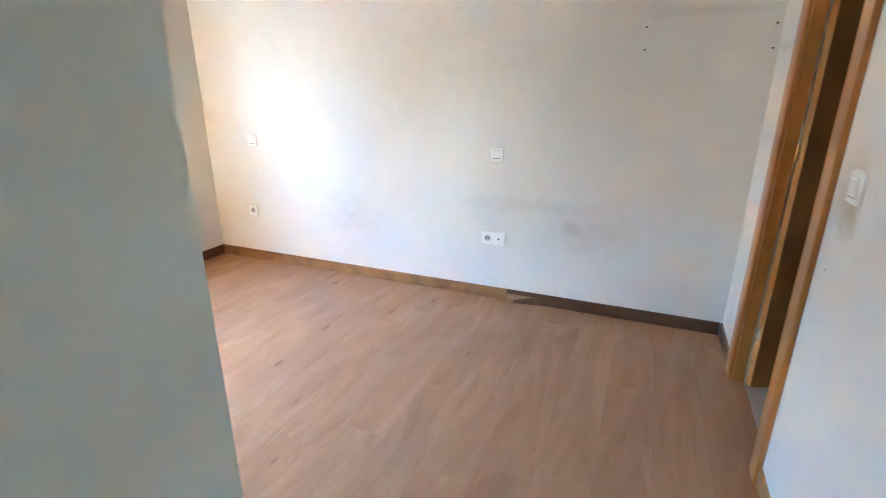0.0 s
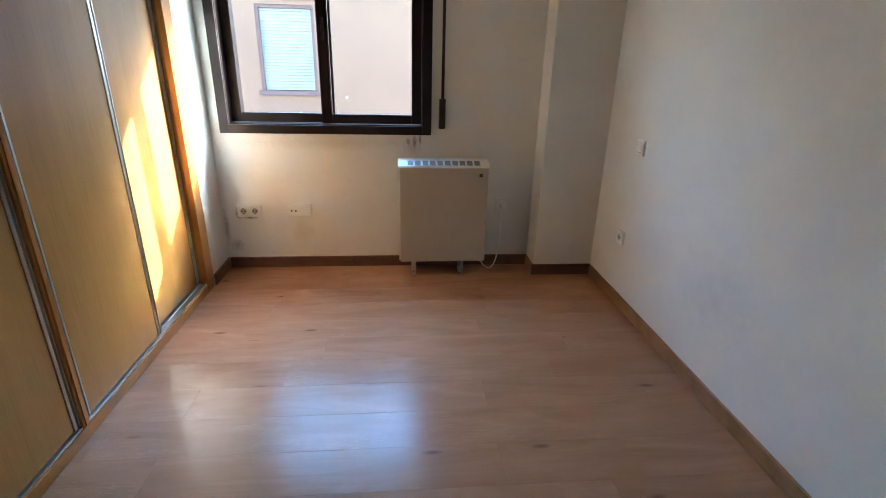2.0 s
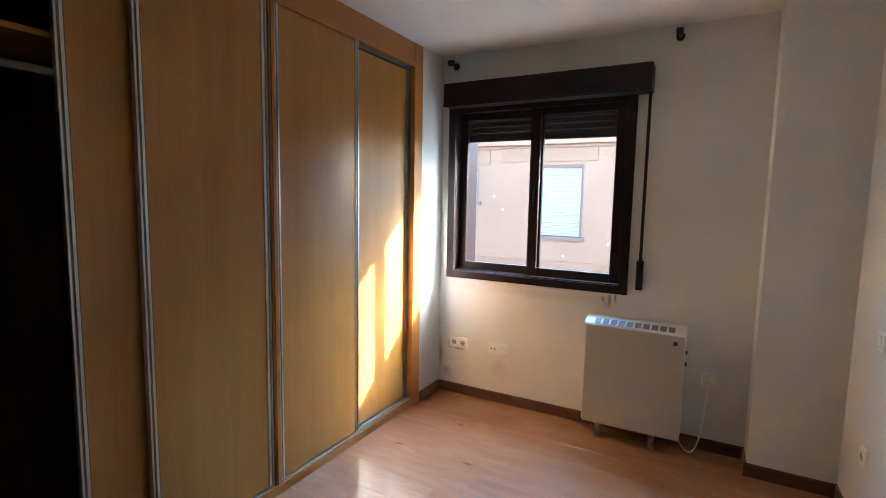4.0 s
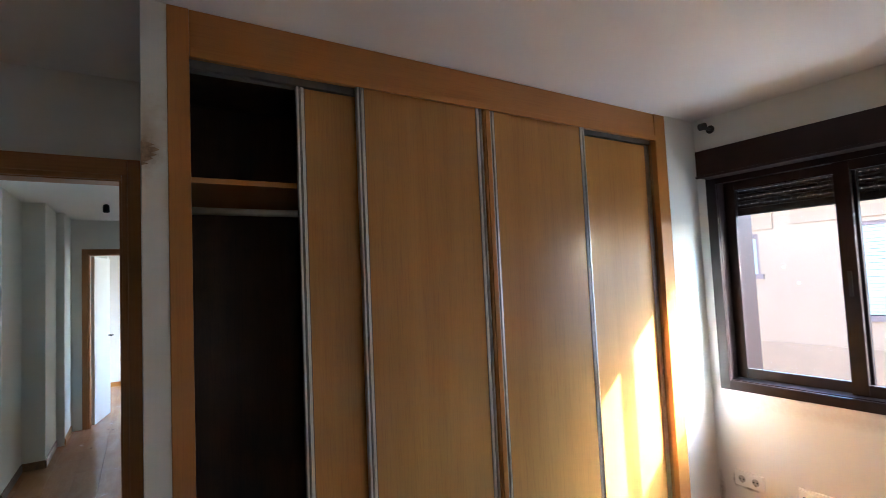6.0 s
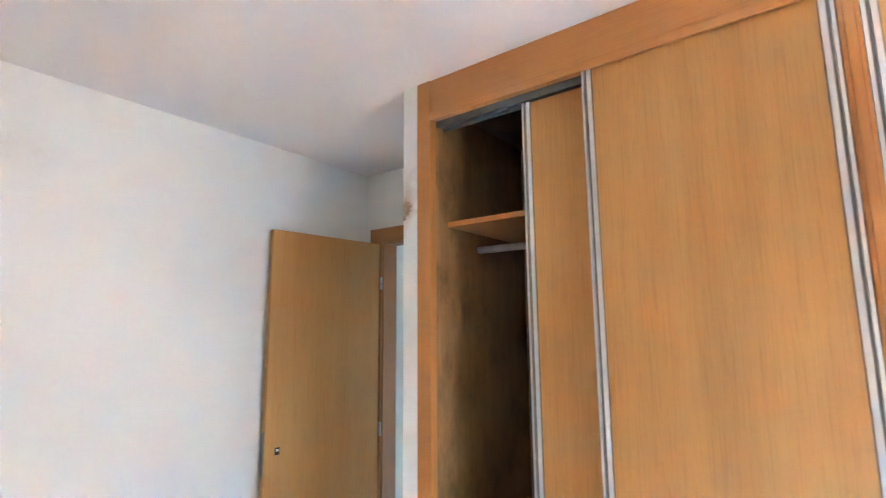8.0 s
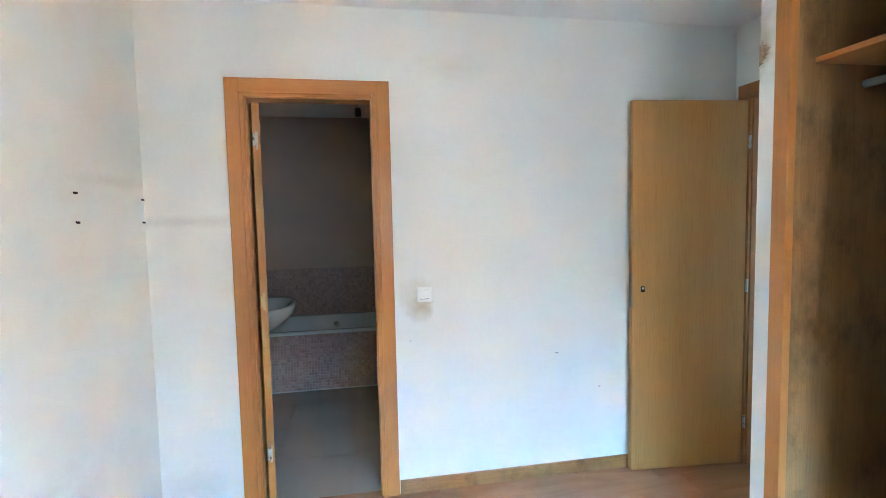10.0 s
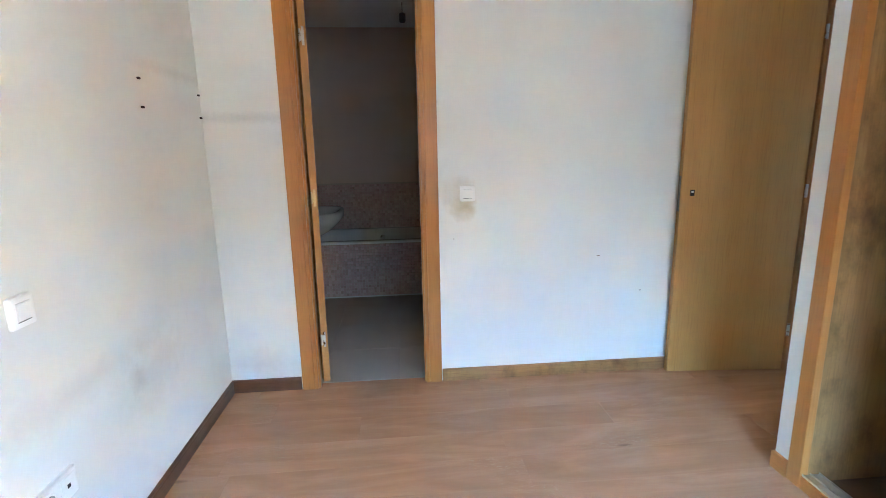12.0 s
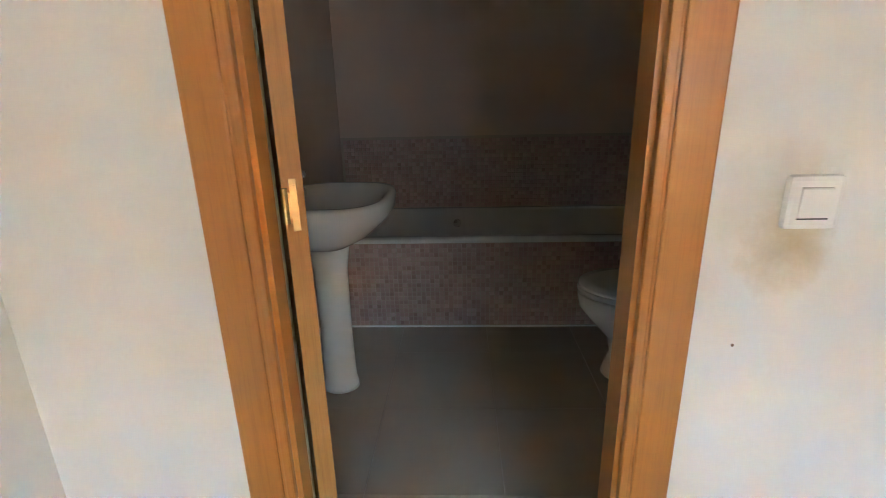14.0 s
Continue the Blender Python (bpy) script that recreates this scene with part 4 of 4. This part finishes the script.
def basin():
    cx, cy, top = 2.135, -1.12, 0.855
    t = thing("pedestal_basin", (cx, cy, 0), "white porcelain washbasin on a pedestal", "washbasin")
    bm = bmesh.new()
    out = [(0.09, -0.205, 0.06), (0.15, -0.190, 0.05), (0.225, -0.145, 0.03), (0.275, -0.090, 0.01), (0.294, -0.060, 0), (0.300, -0.012, 0), (0.292, 0.0, 0), (0.265, -0.002, 0), (0.245, -0.020, 0.005), (0.20, -0.085, 0.02), (0.12, -0.120, 0.03), (0.03, -0.128, 0.03)]
    lathe(bm, [(r, z, dx, 0) for r, z, dx in out], (cx, cy, top), 48, (0.80, 0.97), 0.68)
    part("bowl", bm, M_PORC, t, smooth=True)
    part("back_ledge", boxes(((cx + 0.16, cy - 0.27, top - 0.09), (2.403, cy + 0.27, top - 0.004)), bevel=0.02), M_PORC, t, smooth=True)
    bm = bmesh.new()
    lathe(bm, [(0.084, 0.0, 0, 0), (0.082, 0.02, 0, 0), (0.074, 0.06, 0, 0), (0.070, 0.30, 0, 0), (0.074, 0.55, 0, 0), (0.095, 0.69, 0, 0)], (cx + 0.035, cy, 0), 28, (0.95, 0.85))
    part("pedestal", bm, M_PORC, t, smooth=True)
    bm = bmesh.new()
    tube(bm, [(cx + 0.215, cy, top - 0.004), (cx + 0.215, cy, top + 0.075), (cx + 0.20, cy, top + 0.095), (cx + 0.10, cy, top + 0.080)], 0.013, 12)
    tap = part("tap", bm, M_STEEL, t, "chrome mixer tap", True)
    bm = bmesh.new()
    tube(bm, [(cx + 0.215, cy, top + 0.095), (cx + 0.16, cy, top + 0.125)], 0.008, 10)
    part("lever", bm, M_STEEL, tap, "", True)


basin()


def toilet():
    cx, cy = 0.885, -1.22
    t = thing("toilet", (cx, cy, 0), "white porcelain toilet with closed lid", "toilet")
    bm = bmesh.new()
    lathe(bm, [(0.125, 0, -0.03, 0), (0.120, 0.03, -0.03, 0), (0.100, 0.10, -0.03, 0), (0.105, 0.18, -0.02, 0), (0.150, 0.26, 0, 0), (0.188, 0.33, 0.01, 0), (0.195, 0.385, 0.01, 0), (0.185, 0.395, 0.01, 0)], (cx, cy, 0), 32, (1.22, 0.95))
    part("bowl", bm, M_PORC, t, smooth=True)
    bm = bmesh.new()
    lathe(bm, [(0.186, 0.396, 0.01, 0), (0.198, 0.402, 0.01, 0), (0.198, 0.415, 0.01, 0), (0.190, 0.420, 0.01, 0)], (cx, cy, 0), 32, (1.22, 0.95))
    part("seat", bm, M_PORC, t, smooth=True)
    bm = bmesh.new()
    lathe(bm, [(0.188, 0.421, 0.01, 0), (0.196, 0.426, 0.01, 0), (0.192, 0.438, 0.01, 0), (0.150, 0.443, 0.01, 0)], (cx, cy, 0), 32, (1.22, 0.95))
    part("lid", bm, M_PORC, t, smooth=True)
    part("cistern", boxes(((BX0 + 0.003, cy - 0.19, 0.40), (BX0 + 0.185, cy + 0.19, 0.80)), bevel=0.02), M_PORC, t, smooth=True)
    part("neck", boxes(((BX0 + 0.003, cy - 0.10, 0.0), (cx - 0.12, cy + 0.10, 0.398)), bevel=0.02), M_PORC, t, smooth=True)


toilet()
fit_lamp = thing("bathroom_lamp_holder", (1.40, -1.60, 2.42), "bare black lamp holder on the bathroom ceiling", "lamp")
bm = bmesh.new()
tube(bm, [(1.40, -1.60, 2.42), (1.40, -1.60, 2.34)], 0.003, 8)
part("cord", bm, M_BLACK, fit_lamp)
bm = bmesh.new()
lathe(bm, [(0.012, -0.080, 0, 0), (0.024, -0.086, 0, 0), (0.026, -0.140, 0, 0), (0.020, -0.150, 0, 0)], (1.40, -1.60, 2.42), 18)
part("socket", bm, M_BLACK, fit_lamp)


# ---- hall, living room and far room ----
HL = 2.85
structure("wall_hall_end", boxes(((-5.65, -0.15, 0), (-5.55, 0.375, H)), ((-5.65, 1.035, 0), (-5.55, 1.20, H)), ((-5.65, 0.375, 2.062), (-5.55, 1.035, H))), M_WALL, "white painted wall at the end of the hall", "wall")
structure("wall_hall_right", boxes(((-5.65, 1.20, 0), (-0.80, 1.30, H))), M_WALL, "white painted hall wall", "wall")
structure("wall_hall_left", boxes(((-5.55, -0.16, 0), (-3.47, -0.03, HL))), M_WALL, "white painted hall wall", "wall")
structure("wall_hall_step", boxes(((-5.55, -0.03, 0), (-4.25, 0.14, H))), M_WALL, "white hall wall stepping out behind a corner", "wall")
structure("wall_hall_pillar", boxes(((-5.55, 0.14, 0), (-4.95, 0.21, H))), M_WALL, "white pillar at the end of the hall", "wall")
structure("wall_living_near", boxes(((-2.00, -4.4, 0), (-1.90, -0.10, HL))), M_WALL, "white painted living room wall", "wall")
# its opening is unseen, made up to hold the living room's fill lamp
structure("wall_living_back", boxes(((-9.4, -4.5, 0), (-5.0, -4.4, HL)), ((-3.4, -4.5, 0), (-1.90, -4.4, HL)), ((-5.0, -4.5, 0), (-3.4, -4.4, 0.9)), ((-5.0, -4.5, 2.1), (-3.4, -4.4, HL))), M_WALL, "white living room wall with an added unseen opening", "wall")
structure("wall_living_side", boxes(((-9.4, -0.20, 0), (-5.55, -0.15, HL))), M_WALL, "white painted living room wall", "wall")
structure("wall_living_window", boxes(((-9.5, -4.5, 0), (-9.4, -2.97, HL)), ((-9.5, -1.13, 0), (-9.4, -0.15, HL)), ((-9.5, -2.97, 2.62), (-9.4, -1.13, HL))), M_WALL, "white wall round the balcony door", "wall")
structure("ceiling_living", boxes(((-9.5, -4.5, HL), (-1.90, -0.13, HL + 0.15))), M_CEIL, "plain white living room ceiling", "ceiling")
structure("ceiling_hall", boxes(((-9.5, -0.10, H), (-0.80, 3.2, HL)), ((-3.47, -0.13, H), (-0.8, -0.10, HL))), M_CEIL, "plain white hall ceiling", "ceiling")
structure("wall_far_room_back", boxes(((-8.5, -0.15, 0), (-8.4, 3.1, H)), ((-8.4, -0.15, 0), (-8.05, 0.45, H))), M_WALL, "white far room wall with a corner pillar", "wall")
structure("wall_far_room_side", boxes(((-8.5, -0.15, 0), (-5.65, -0.05, H))), M_WALL, "white far room wall", "wall")
# this opening is never in view; it goes with the far room's lamp
structure("wall_far_room_window", boxes(((-8.5, 2.9, 0), (-5.55, 3.0, 0.9)), ((-8.5, 2.9, 2.1), (-5.55, 3.0, H)), ((-8.5, 2.9, 0.9), (-7.6, 3.0, 2.1)), ((-6.3, 2.9, 0.9), (-5.55, 3.0, 2.1))), M_WALL, "white far room wall with a window opening", "wall")
structure("wall_far_room_near", boxes(((-5.65, 1.30, 0), (-5.55, 2.9, H))), M_WALL, "white far room wall", "wall")

far_door = tagged(thing("door_3", (-5.6, 0.7, 0), "brown wooden door frame at the hall end, door open", "door"), kind="structure")
for y0, y1 in ((0.375, 0.390), (1.020, 1.035)):
    part("jamb", boxes(((-5.65, y0, 0), (-5.55, y1, 2.048)), bevel=0.001), M_HALL_Z, far_door)
part("head_jamb", boxes(((-5.65, 0.375, 2.048), (-5.55, 1.035, 2.062)), bevel=0.001), M_HALL_Y, far_door)
casing(far_door, 1, 0.382, 1.028, 2.052, -5.55, 1, 0.070, M_HALL_Z, M_HALL_Y)
leaf_turn = Matrix.Translation((-5.66, 0.392, 0)) @ pose(0, 0, 0, 0, 0, 168)
leaf = part("door_leaf", boxes(((0, -0.035, 0.01), (0.625, 0, 2.04)), bevel=0.0015, m=leaf_turn), M_WALL, far_door, "pale open door leaf")
bm = bmesh.new()
tube(bm, [(0.56, -0.035, 1.03), (0.56, -0.085, 1.03), (0.46, -0.090, 1.03)], 0.009, 10)
bmesh.ops.transform(bm, matrix=leaf_turn, verts=bm.verts)
part("handle", bm, M_BLACK, leaf, "dark lever handle")

hall_door = tagged(thing("door_4", (-3.0, 1.2, 0), "closed oak veneer door in the hall", "door"), kind="structure")
part("door_leaf", boxes(((-3.32, 1.188, 0.008), (-2.62, 1.199, 2.04)), bevel=0.001), M_DOOR, hall_door)
casing(hall_door, 0, -3.33, -2.61, 2.05, 1.20, -1, 0.070, M_TRIM_Z, M_TRIM_X)
baseboard("baseboard_hall_left", (-5.53, 0.21), (-4.95, 0.21), (0, 1), M_TRIM_X)
baseboard("baseboard_hall_step", (-4.95, 0.14), (-4.237, 0.14), (0, 1), M_BASE_X)
baseboard("baseboard_hall_pillar", (-4.25, -0.03), (-4.25, 0.153), (1, 0), M_BASE_Y)
baseboard("baseboard_hall_corner", (-4.25, -0.03), (-3.457, -0.03), (0, 1), M_BASE_X)
baseboard("baseboard_hall_tip", (-3.47, -0.16), (-3.47, -0.017), (1, 0), M_BASE_Y)
baseboard("baseboard_far_room", (-8.4, 0.45), (-8.4, 2.9), (1, 0), M_TRIM_Y)
baseboard("baseboard_far_pillar", (-8.05, -0.05), (-8.05, 0.463), (1, 0), M_BASE_Y)

hall_lamp = thing("hall_lamp_holder", (-4.2, 0.62, H), "bare black lamp holder on the hall ceiling", "lamp")
bm = bmesh.new()
lathe(bm, [(0.012, 0.0, 0, 0), (0.026, -0.01, 0, 0), (0.030, -0.075, 0, 0), (0.020, -0.085, 0, 0)], (-4.2, 0.62, H), 18)
part("socket", bm, M_BLACK, hall_lamp)

balcony = tagged(thing("window_2", (-9.45, -2.15, 0), "dark brown sliding balcony door with a roller shutter", "window"), kind="structure")
bm = bmesh.new()


def ring_y(bm, y0, y1, z0, z1, x0, x1, w):
    put_box(bm, (x0, y0, z0), (x1, y0 + w, z1), 0.002)
    put_box(bm, (x0, y1 - w, z0), (x1, y1, z1), 0.002)
    put_box(bm, (x0 + 0.0006, y0 + w, z0), (x1 - 0.0006, y1 - w, z0 + w), 0.002)
    put_box(bm, (x0 + 0.0006, y0 + w, z1 - w), (x1 - 0.0006, y1 - w, z1), 0.002)


ring_y(bm, -2.98, -1.12, 0.0, 2.64, -9.48, -9.39, 0.05)
part("window_frame", bm, M_FRAME, balcony)
for y0, y1, x in ((-2.93, -2.00, -9.42), (-2.10, -1.17, -9.45)):
    bm = bmesh.new()
    ring_y(bm, y0, y1, 0.05, 2.59, x - 0.012, x + 0.012, 0.050)
    s = part("sash", bm, M_FRAME, balcony)
    p = part("pane", boxes(((x - 0.003, y0 + 0.05, 0.10), (x + 0.003, y1 - 0.05, 2.54))), M_GLASS, s)
    p.visible_shadow = False
part("shutter_box", boxes(((-9.40, -3.02, 2.44), (-9.28, -1.08, 2.72)), bevel=0.004), M_FRAME, balcony)
bm = bmesh.new()
for k in range(6):
    put_box(bm, (-9.472, -2.92, 2.235 + k * 0.042), (-9.464, -1.18, 2.273 + k * 0.042), 0.002)
part("shutter", bm, M_SHUTTER, balcony)
bm = boxes(((-11.2, -5.0, -0.2), (-11.0, 1.0, 1.40)))
tagged(structure("balcony_parapet", bm, M_BRICK, "cream brick balcony parapet", "parapet"))
structure("balcony_floor", boxes(((-11.2, -5.0, -0.25), (-9.5, 1.0, -0.02))), M_TILE, "tiled balcony floor", "floor")


# ---- outside ----
# unseen slab, added to keep sun and sky off the parapet
structure("balcony_roof", boxes(((-11.3, -5.0, 2.90), (-9.5, 1.0, 3.04))), M_OUTWALL, "rendered slab over the balcony", "roof")
structure("ground", boxes(((-400, -400, -3.4), (400, 400, -3.2))), M_GROUND, "paved ground of the street", "ground")
house = thing("opposite_house", (-1, 11, -3.2), "pink rendered house opposite with pale closed blinds", "house")
FY, ROOF = 9.0, 2.95
WINS = ((-5.9, -5.0, 0.84, 2.08), (-2.95, -2.10, 1.42, 2.04), (-1.02, -0.15, 0.84, 2.08), (2.2, 3.1, 0.84, 2.08))
bm = bmesh.new()
edges = [-9.0] + [v for w in WINS for v in w[:2]] + [5.2]
for i in range(0, len(edges), 2):
    put_box(bm, (edges[i], FY, -3.2), (edges[i + 1], FY + 0.3, ROOF))
for x0, x1, z0, z1 in WINS:
    put_box(bm, (x0, FY, -3.2), (x1, FY + 0.3, z0))
    put_box(bm, (x0, FY, z1), (x1, FY + 0.3, ROOF))
put_box(bm, (-9.0, FY + 0.31, -3.2), (5.2, FY + 6, ROOF - 0.01))
part("wall", bm, M_FACADE, house)
part("base_course", boxes(((-9.0, FY - 0.02, -3.2), (5.2, FY - 0.001, 0.40))), M_BAND, house, "darker pink lower wall")
for x0, x1, z0, z1 in WINS:
    bm = boxes(((x0 - 0.05, FY - 0.03, z0 - 0.075), (x1 + 0.05, FY + 0.1, z0)), bevel=0.004)
    w = part("window", bm, M_SURROUND, house, "window with a closed pale blind")
    bm = boxes(((x0, FY + 0.02, z0), (x0 + 0.045, FY + 0.14, z1)), ((x1 - 0.045, FY + 0.02, z0), (x1, FY + 0.14, z1)), ((x0 + 0.045, FY + 0.02, z1 - 0.05), (x1 - 0.045, FY + 0.14, z1)))
    part("frame", bm, M_SURROUND, w)
    bm = bmesh.new()
    z = z0 + 0.002
    while z < z1 - 0.07:
        put_box(bm, (x0 + 0.046, FY + 0.070 + 0.004 * math.sin(z * 40), z), (x1 - 0.046, FY + 0.085, z + 0.042), 0.004)
        z += 0.046
    part("blind", bm, M_BLIND, w, "pale roller blind pulled down")
    part("lintel", boxes(((x0 - 0.62, FY - 0.018, z1 + 0.06), (x1 + 0.22, FY - 0.001, z1 + 0.33)), bevel=0.004), M_BAND, house)
rng = random.Random(3)
for x, z in ((-1.60, 1.28), (-1.78, 1.52), (-0.45, 0.50), (0.30, 0.75)):
    bm = bmesh.new()
    spoke = [(0.022 * rng.uniform(0.3, 1), 0.026 * rng.uniform(0.3, 1), 2 * math.pi * j / 9) for j in range(9)]
    back, front = ([bm.verts.new((x + u * math.cos(a), FY - d, z + v * math.sin(a))) for u, v, a in spoke] for d in (-0.004, 0.005))
    for j in range(9):
        bm.faces.new((back[j], back[(j + 1) % 9], front[(j + 1) % 9], front[j]))
    bm.faces.new(front)
    bm.faces.new(back[::-1])
    part("chipped_patch", bm, M_CHIP, house, "chipped render showing white plaster")
bm = bmesh.new()
tube(bm, [(-9.0 + 0.5 * k, FY - 0.02, 2.375 + 0.010 * math.sin(k * 1.7)) for k in range(29)], 0.008, 6)
part("cable", bm, M_SURROUND, house, "thin cable along the wall")
part("cornice", boxes(((-9.0, FY - 0.09, 2.43), (5.2, FY - 0.001, 2.52)), bevel=0.01), M_FACADE, house, "pink moulded ledge")
part("roof", boxes(((-9.3, FY - 0.15, ROOF), (5.5, FY + 6.2, ROOF + 0.12)), bevel=0.01), M_ROOF, house)


# ---- floors, board by board ----
floor = structure("floor", boxes(((-0.80, -0.05, -0.05), (2.41, 3.77, -0.010))), M_SUB, "worn oak laminate floor", "floor")
PW, PL, GAP = 0.192, 1.20, 0.0003


def board_mesh(length, width):
    bm = boxes(((0, 0, -0.0095), (length, width, 0.0)))
    top = [e for e in bm.edges if all(v.co.z > -0.001 for v in e.verts)]
    bmesh.ops.bevel(bm, geom=top, offset=0.0004, segments=1, affect="EDGES")
    me = bpy.data.meshes.new("board")
    bm.to_mesh(me)
    bm.free()
    me.materials.append(M_FLOOR)
    return me


board_cache = {}
rng = random.Random(11)
y = -0.05
while y < 3.77:
    w = min(PW, 3.77 - y)
    x = -0.80 - rng.uniform(0, PL)
    while x < 2.41:
        a, b = max(x, -0.80), min(x + PL, 2.41)
        if b - a > 0.02:
            key = (round(b - a, 3), round(w, 3))
            if key not in board_cache:
                board_cache[key] = board_mesh(key[0] - GAP, key[1] - GAP)
            ob = new("board", board_cache[key])
            ob.location = (a, y, 0)
            ob.parent = floor
        x += PL
    y += PW

hall_floor = structure("floor_hall", boxes(((-9.4, -4.4, -0.05), (-0.80, 3.0, -0.010))), M_SUB, "oak laminate floor of the hall and rooms", "floor")
verts, faces = [], []
y = -4.4
while y < 2.99:
    x = -9.4 - rng.uniform(0, PL)
    while x < -0.80:
        a, b, w = max(x, -9.4), min(x + PL, -0.801), min(PW, 3.0 - y)
        if b - a > 0.02:
            k = len(verts)
            verts += [(a, y, -0.004), (b - GAP, y, -0.004), (b - GAP, y + w - GAP, -0.004), (a, y + w - GAP, -0.004), (a + 0.001, y + 0.001, 0), (b - GAP - 0.001, y + 0.001, 0), (b - GAP - 0.001, y + w - GAP - 0.001, 0), (a + 0.001, y + w - GAP - 0.001, 0)]
            faces += [(k + 4, k + 5, k + 6, k + 7), (k, k + 1, k + 5, k + 4), (k + 1, k + 2, k + 6, k + 5), (k + 2, k + 3, k + 7, k + 6), (k + 3, k, k + 4, k + 7)]
        x += PL
    y += PW
me = bpy.data.meshes.new("boards")
me.from_pydata(verts, [], faces)
me.materials.append(M_FLOOR)
ob = new("boards", me)
ob.parent = hall_floor
tagged(ob, "oak laminate boards", kind="stuff")

bath_floor = structure("floor_bathroom", boxes(((BX0, BY0, -0.05), (2.41, -0.05, -0.008))), M_GROUT, "beige tiled bathroom floor", "floor")
TS = 0.45
tile_cache = {}
y = -0.05
while y > -1.68:
    y1 = max(y - TS, -1.68)
    x = 2.404
    while x > BX0 + 0.01:
        x1 = max(x - TS, BX0)
        key = (round(x - x1, 3), round(y - y1, 3))
        if key not in tile_cache:
            bm = boxes(((0, 0, -0.0078), (key[0] - 0.0012, key[1] - 0.0012, 0.0)))
            bmesh.ops.bevel(bm, geom=[e for e in bm.edges if all(v.co.z > -0.001 for v in e.verts)], offset=0.0006, segments=1, affect="EDGES")
            me = bpy.data.meshes.new("floor_tile")
            bm.to_mesh(me)
            bm.free()
            me.materials.append(M_TILE)
            tile_cache[key] = me
        ob = new("floor_tile", tile_cache[key])
        ob.location = (x1, y1, 0)
        ob.parent = bath_floor
        x = x1
    y = y1
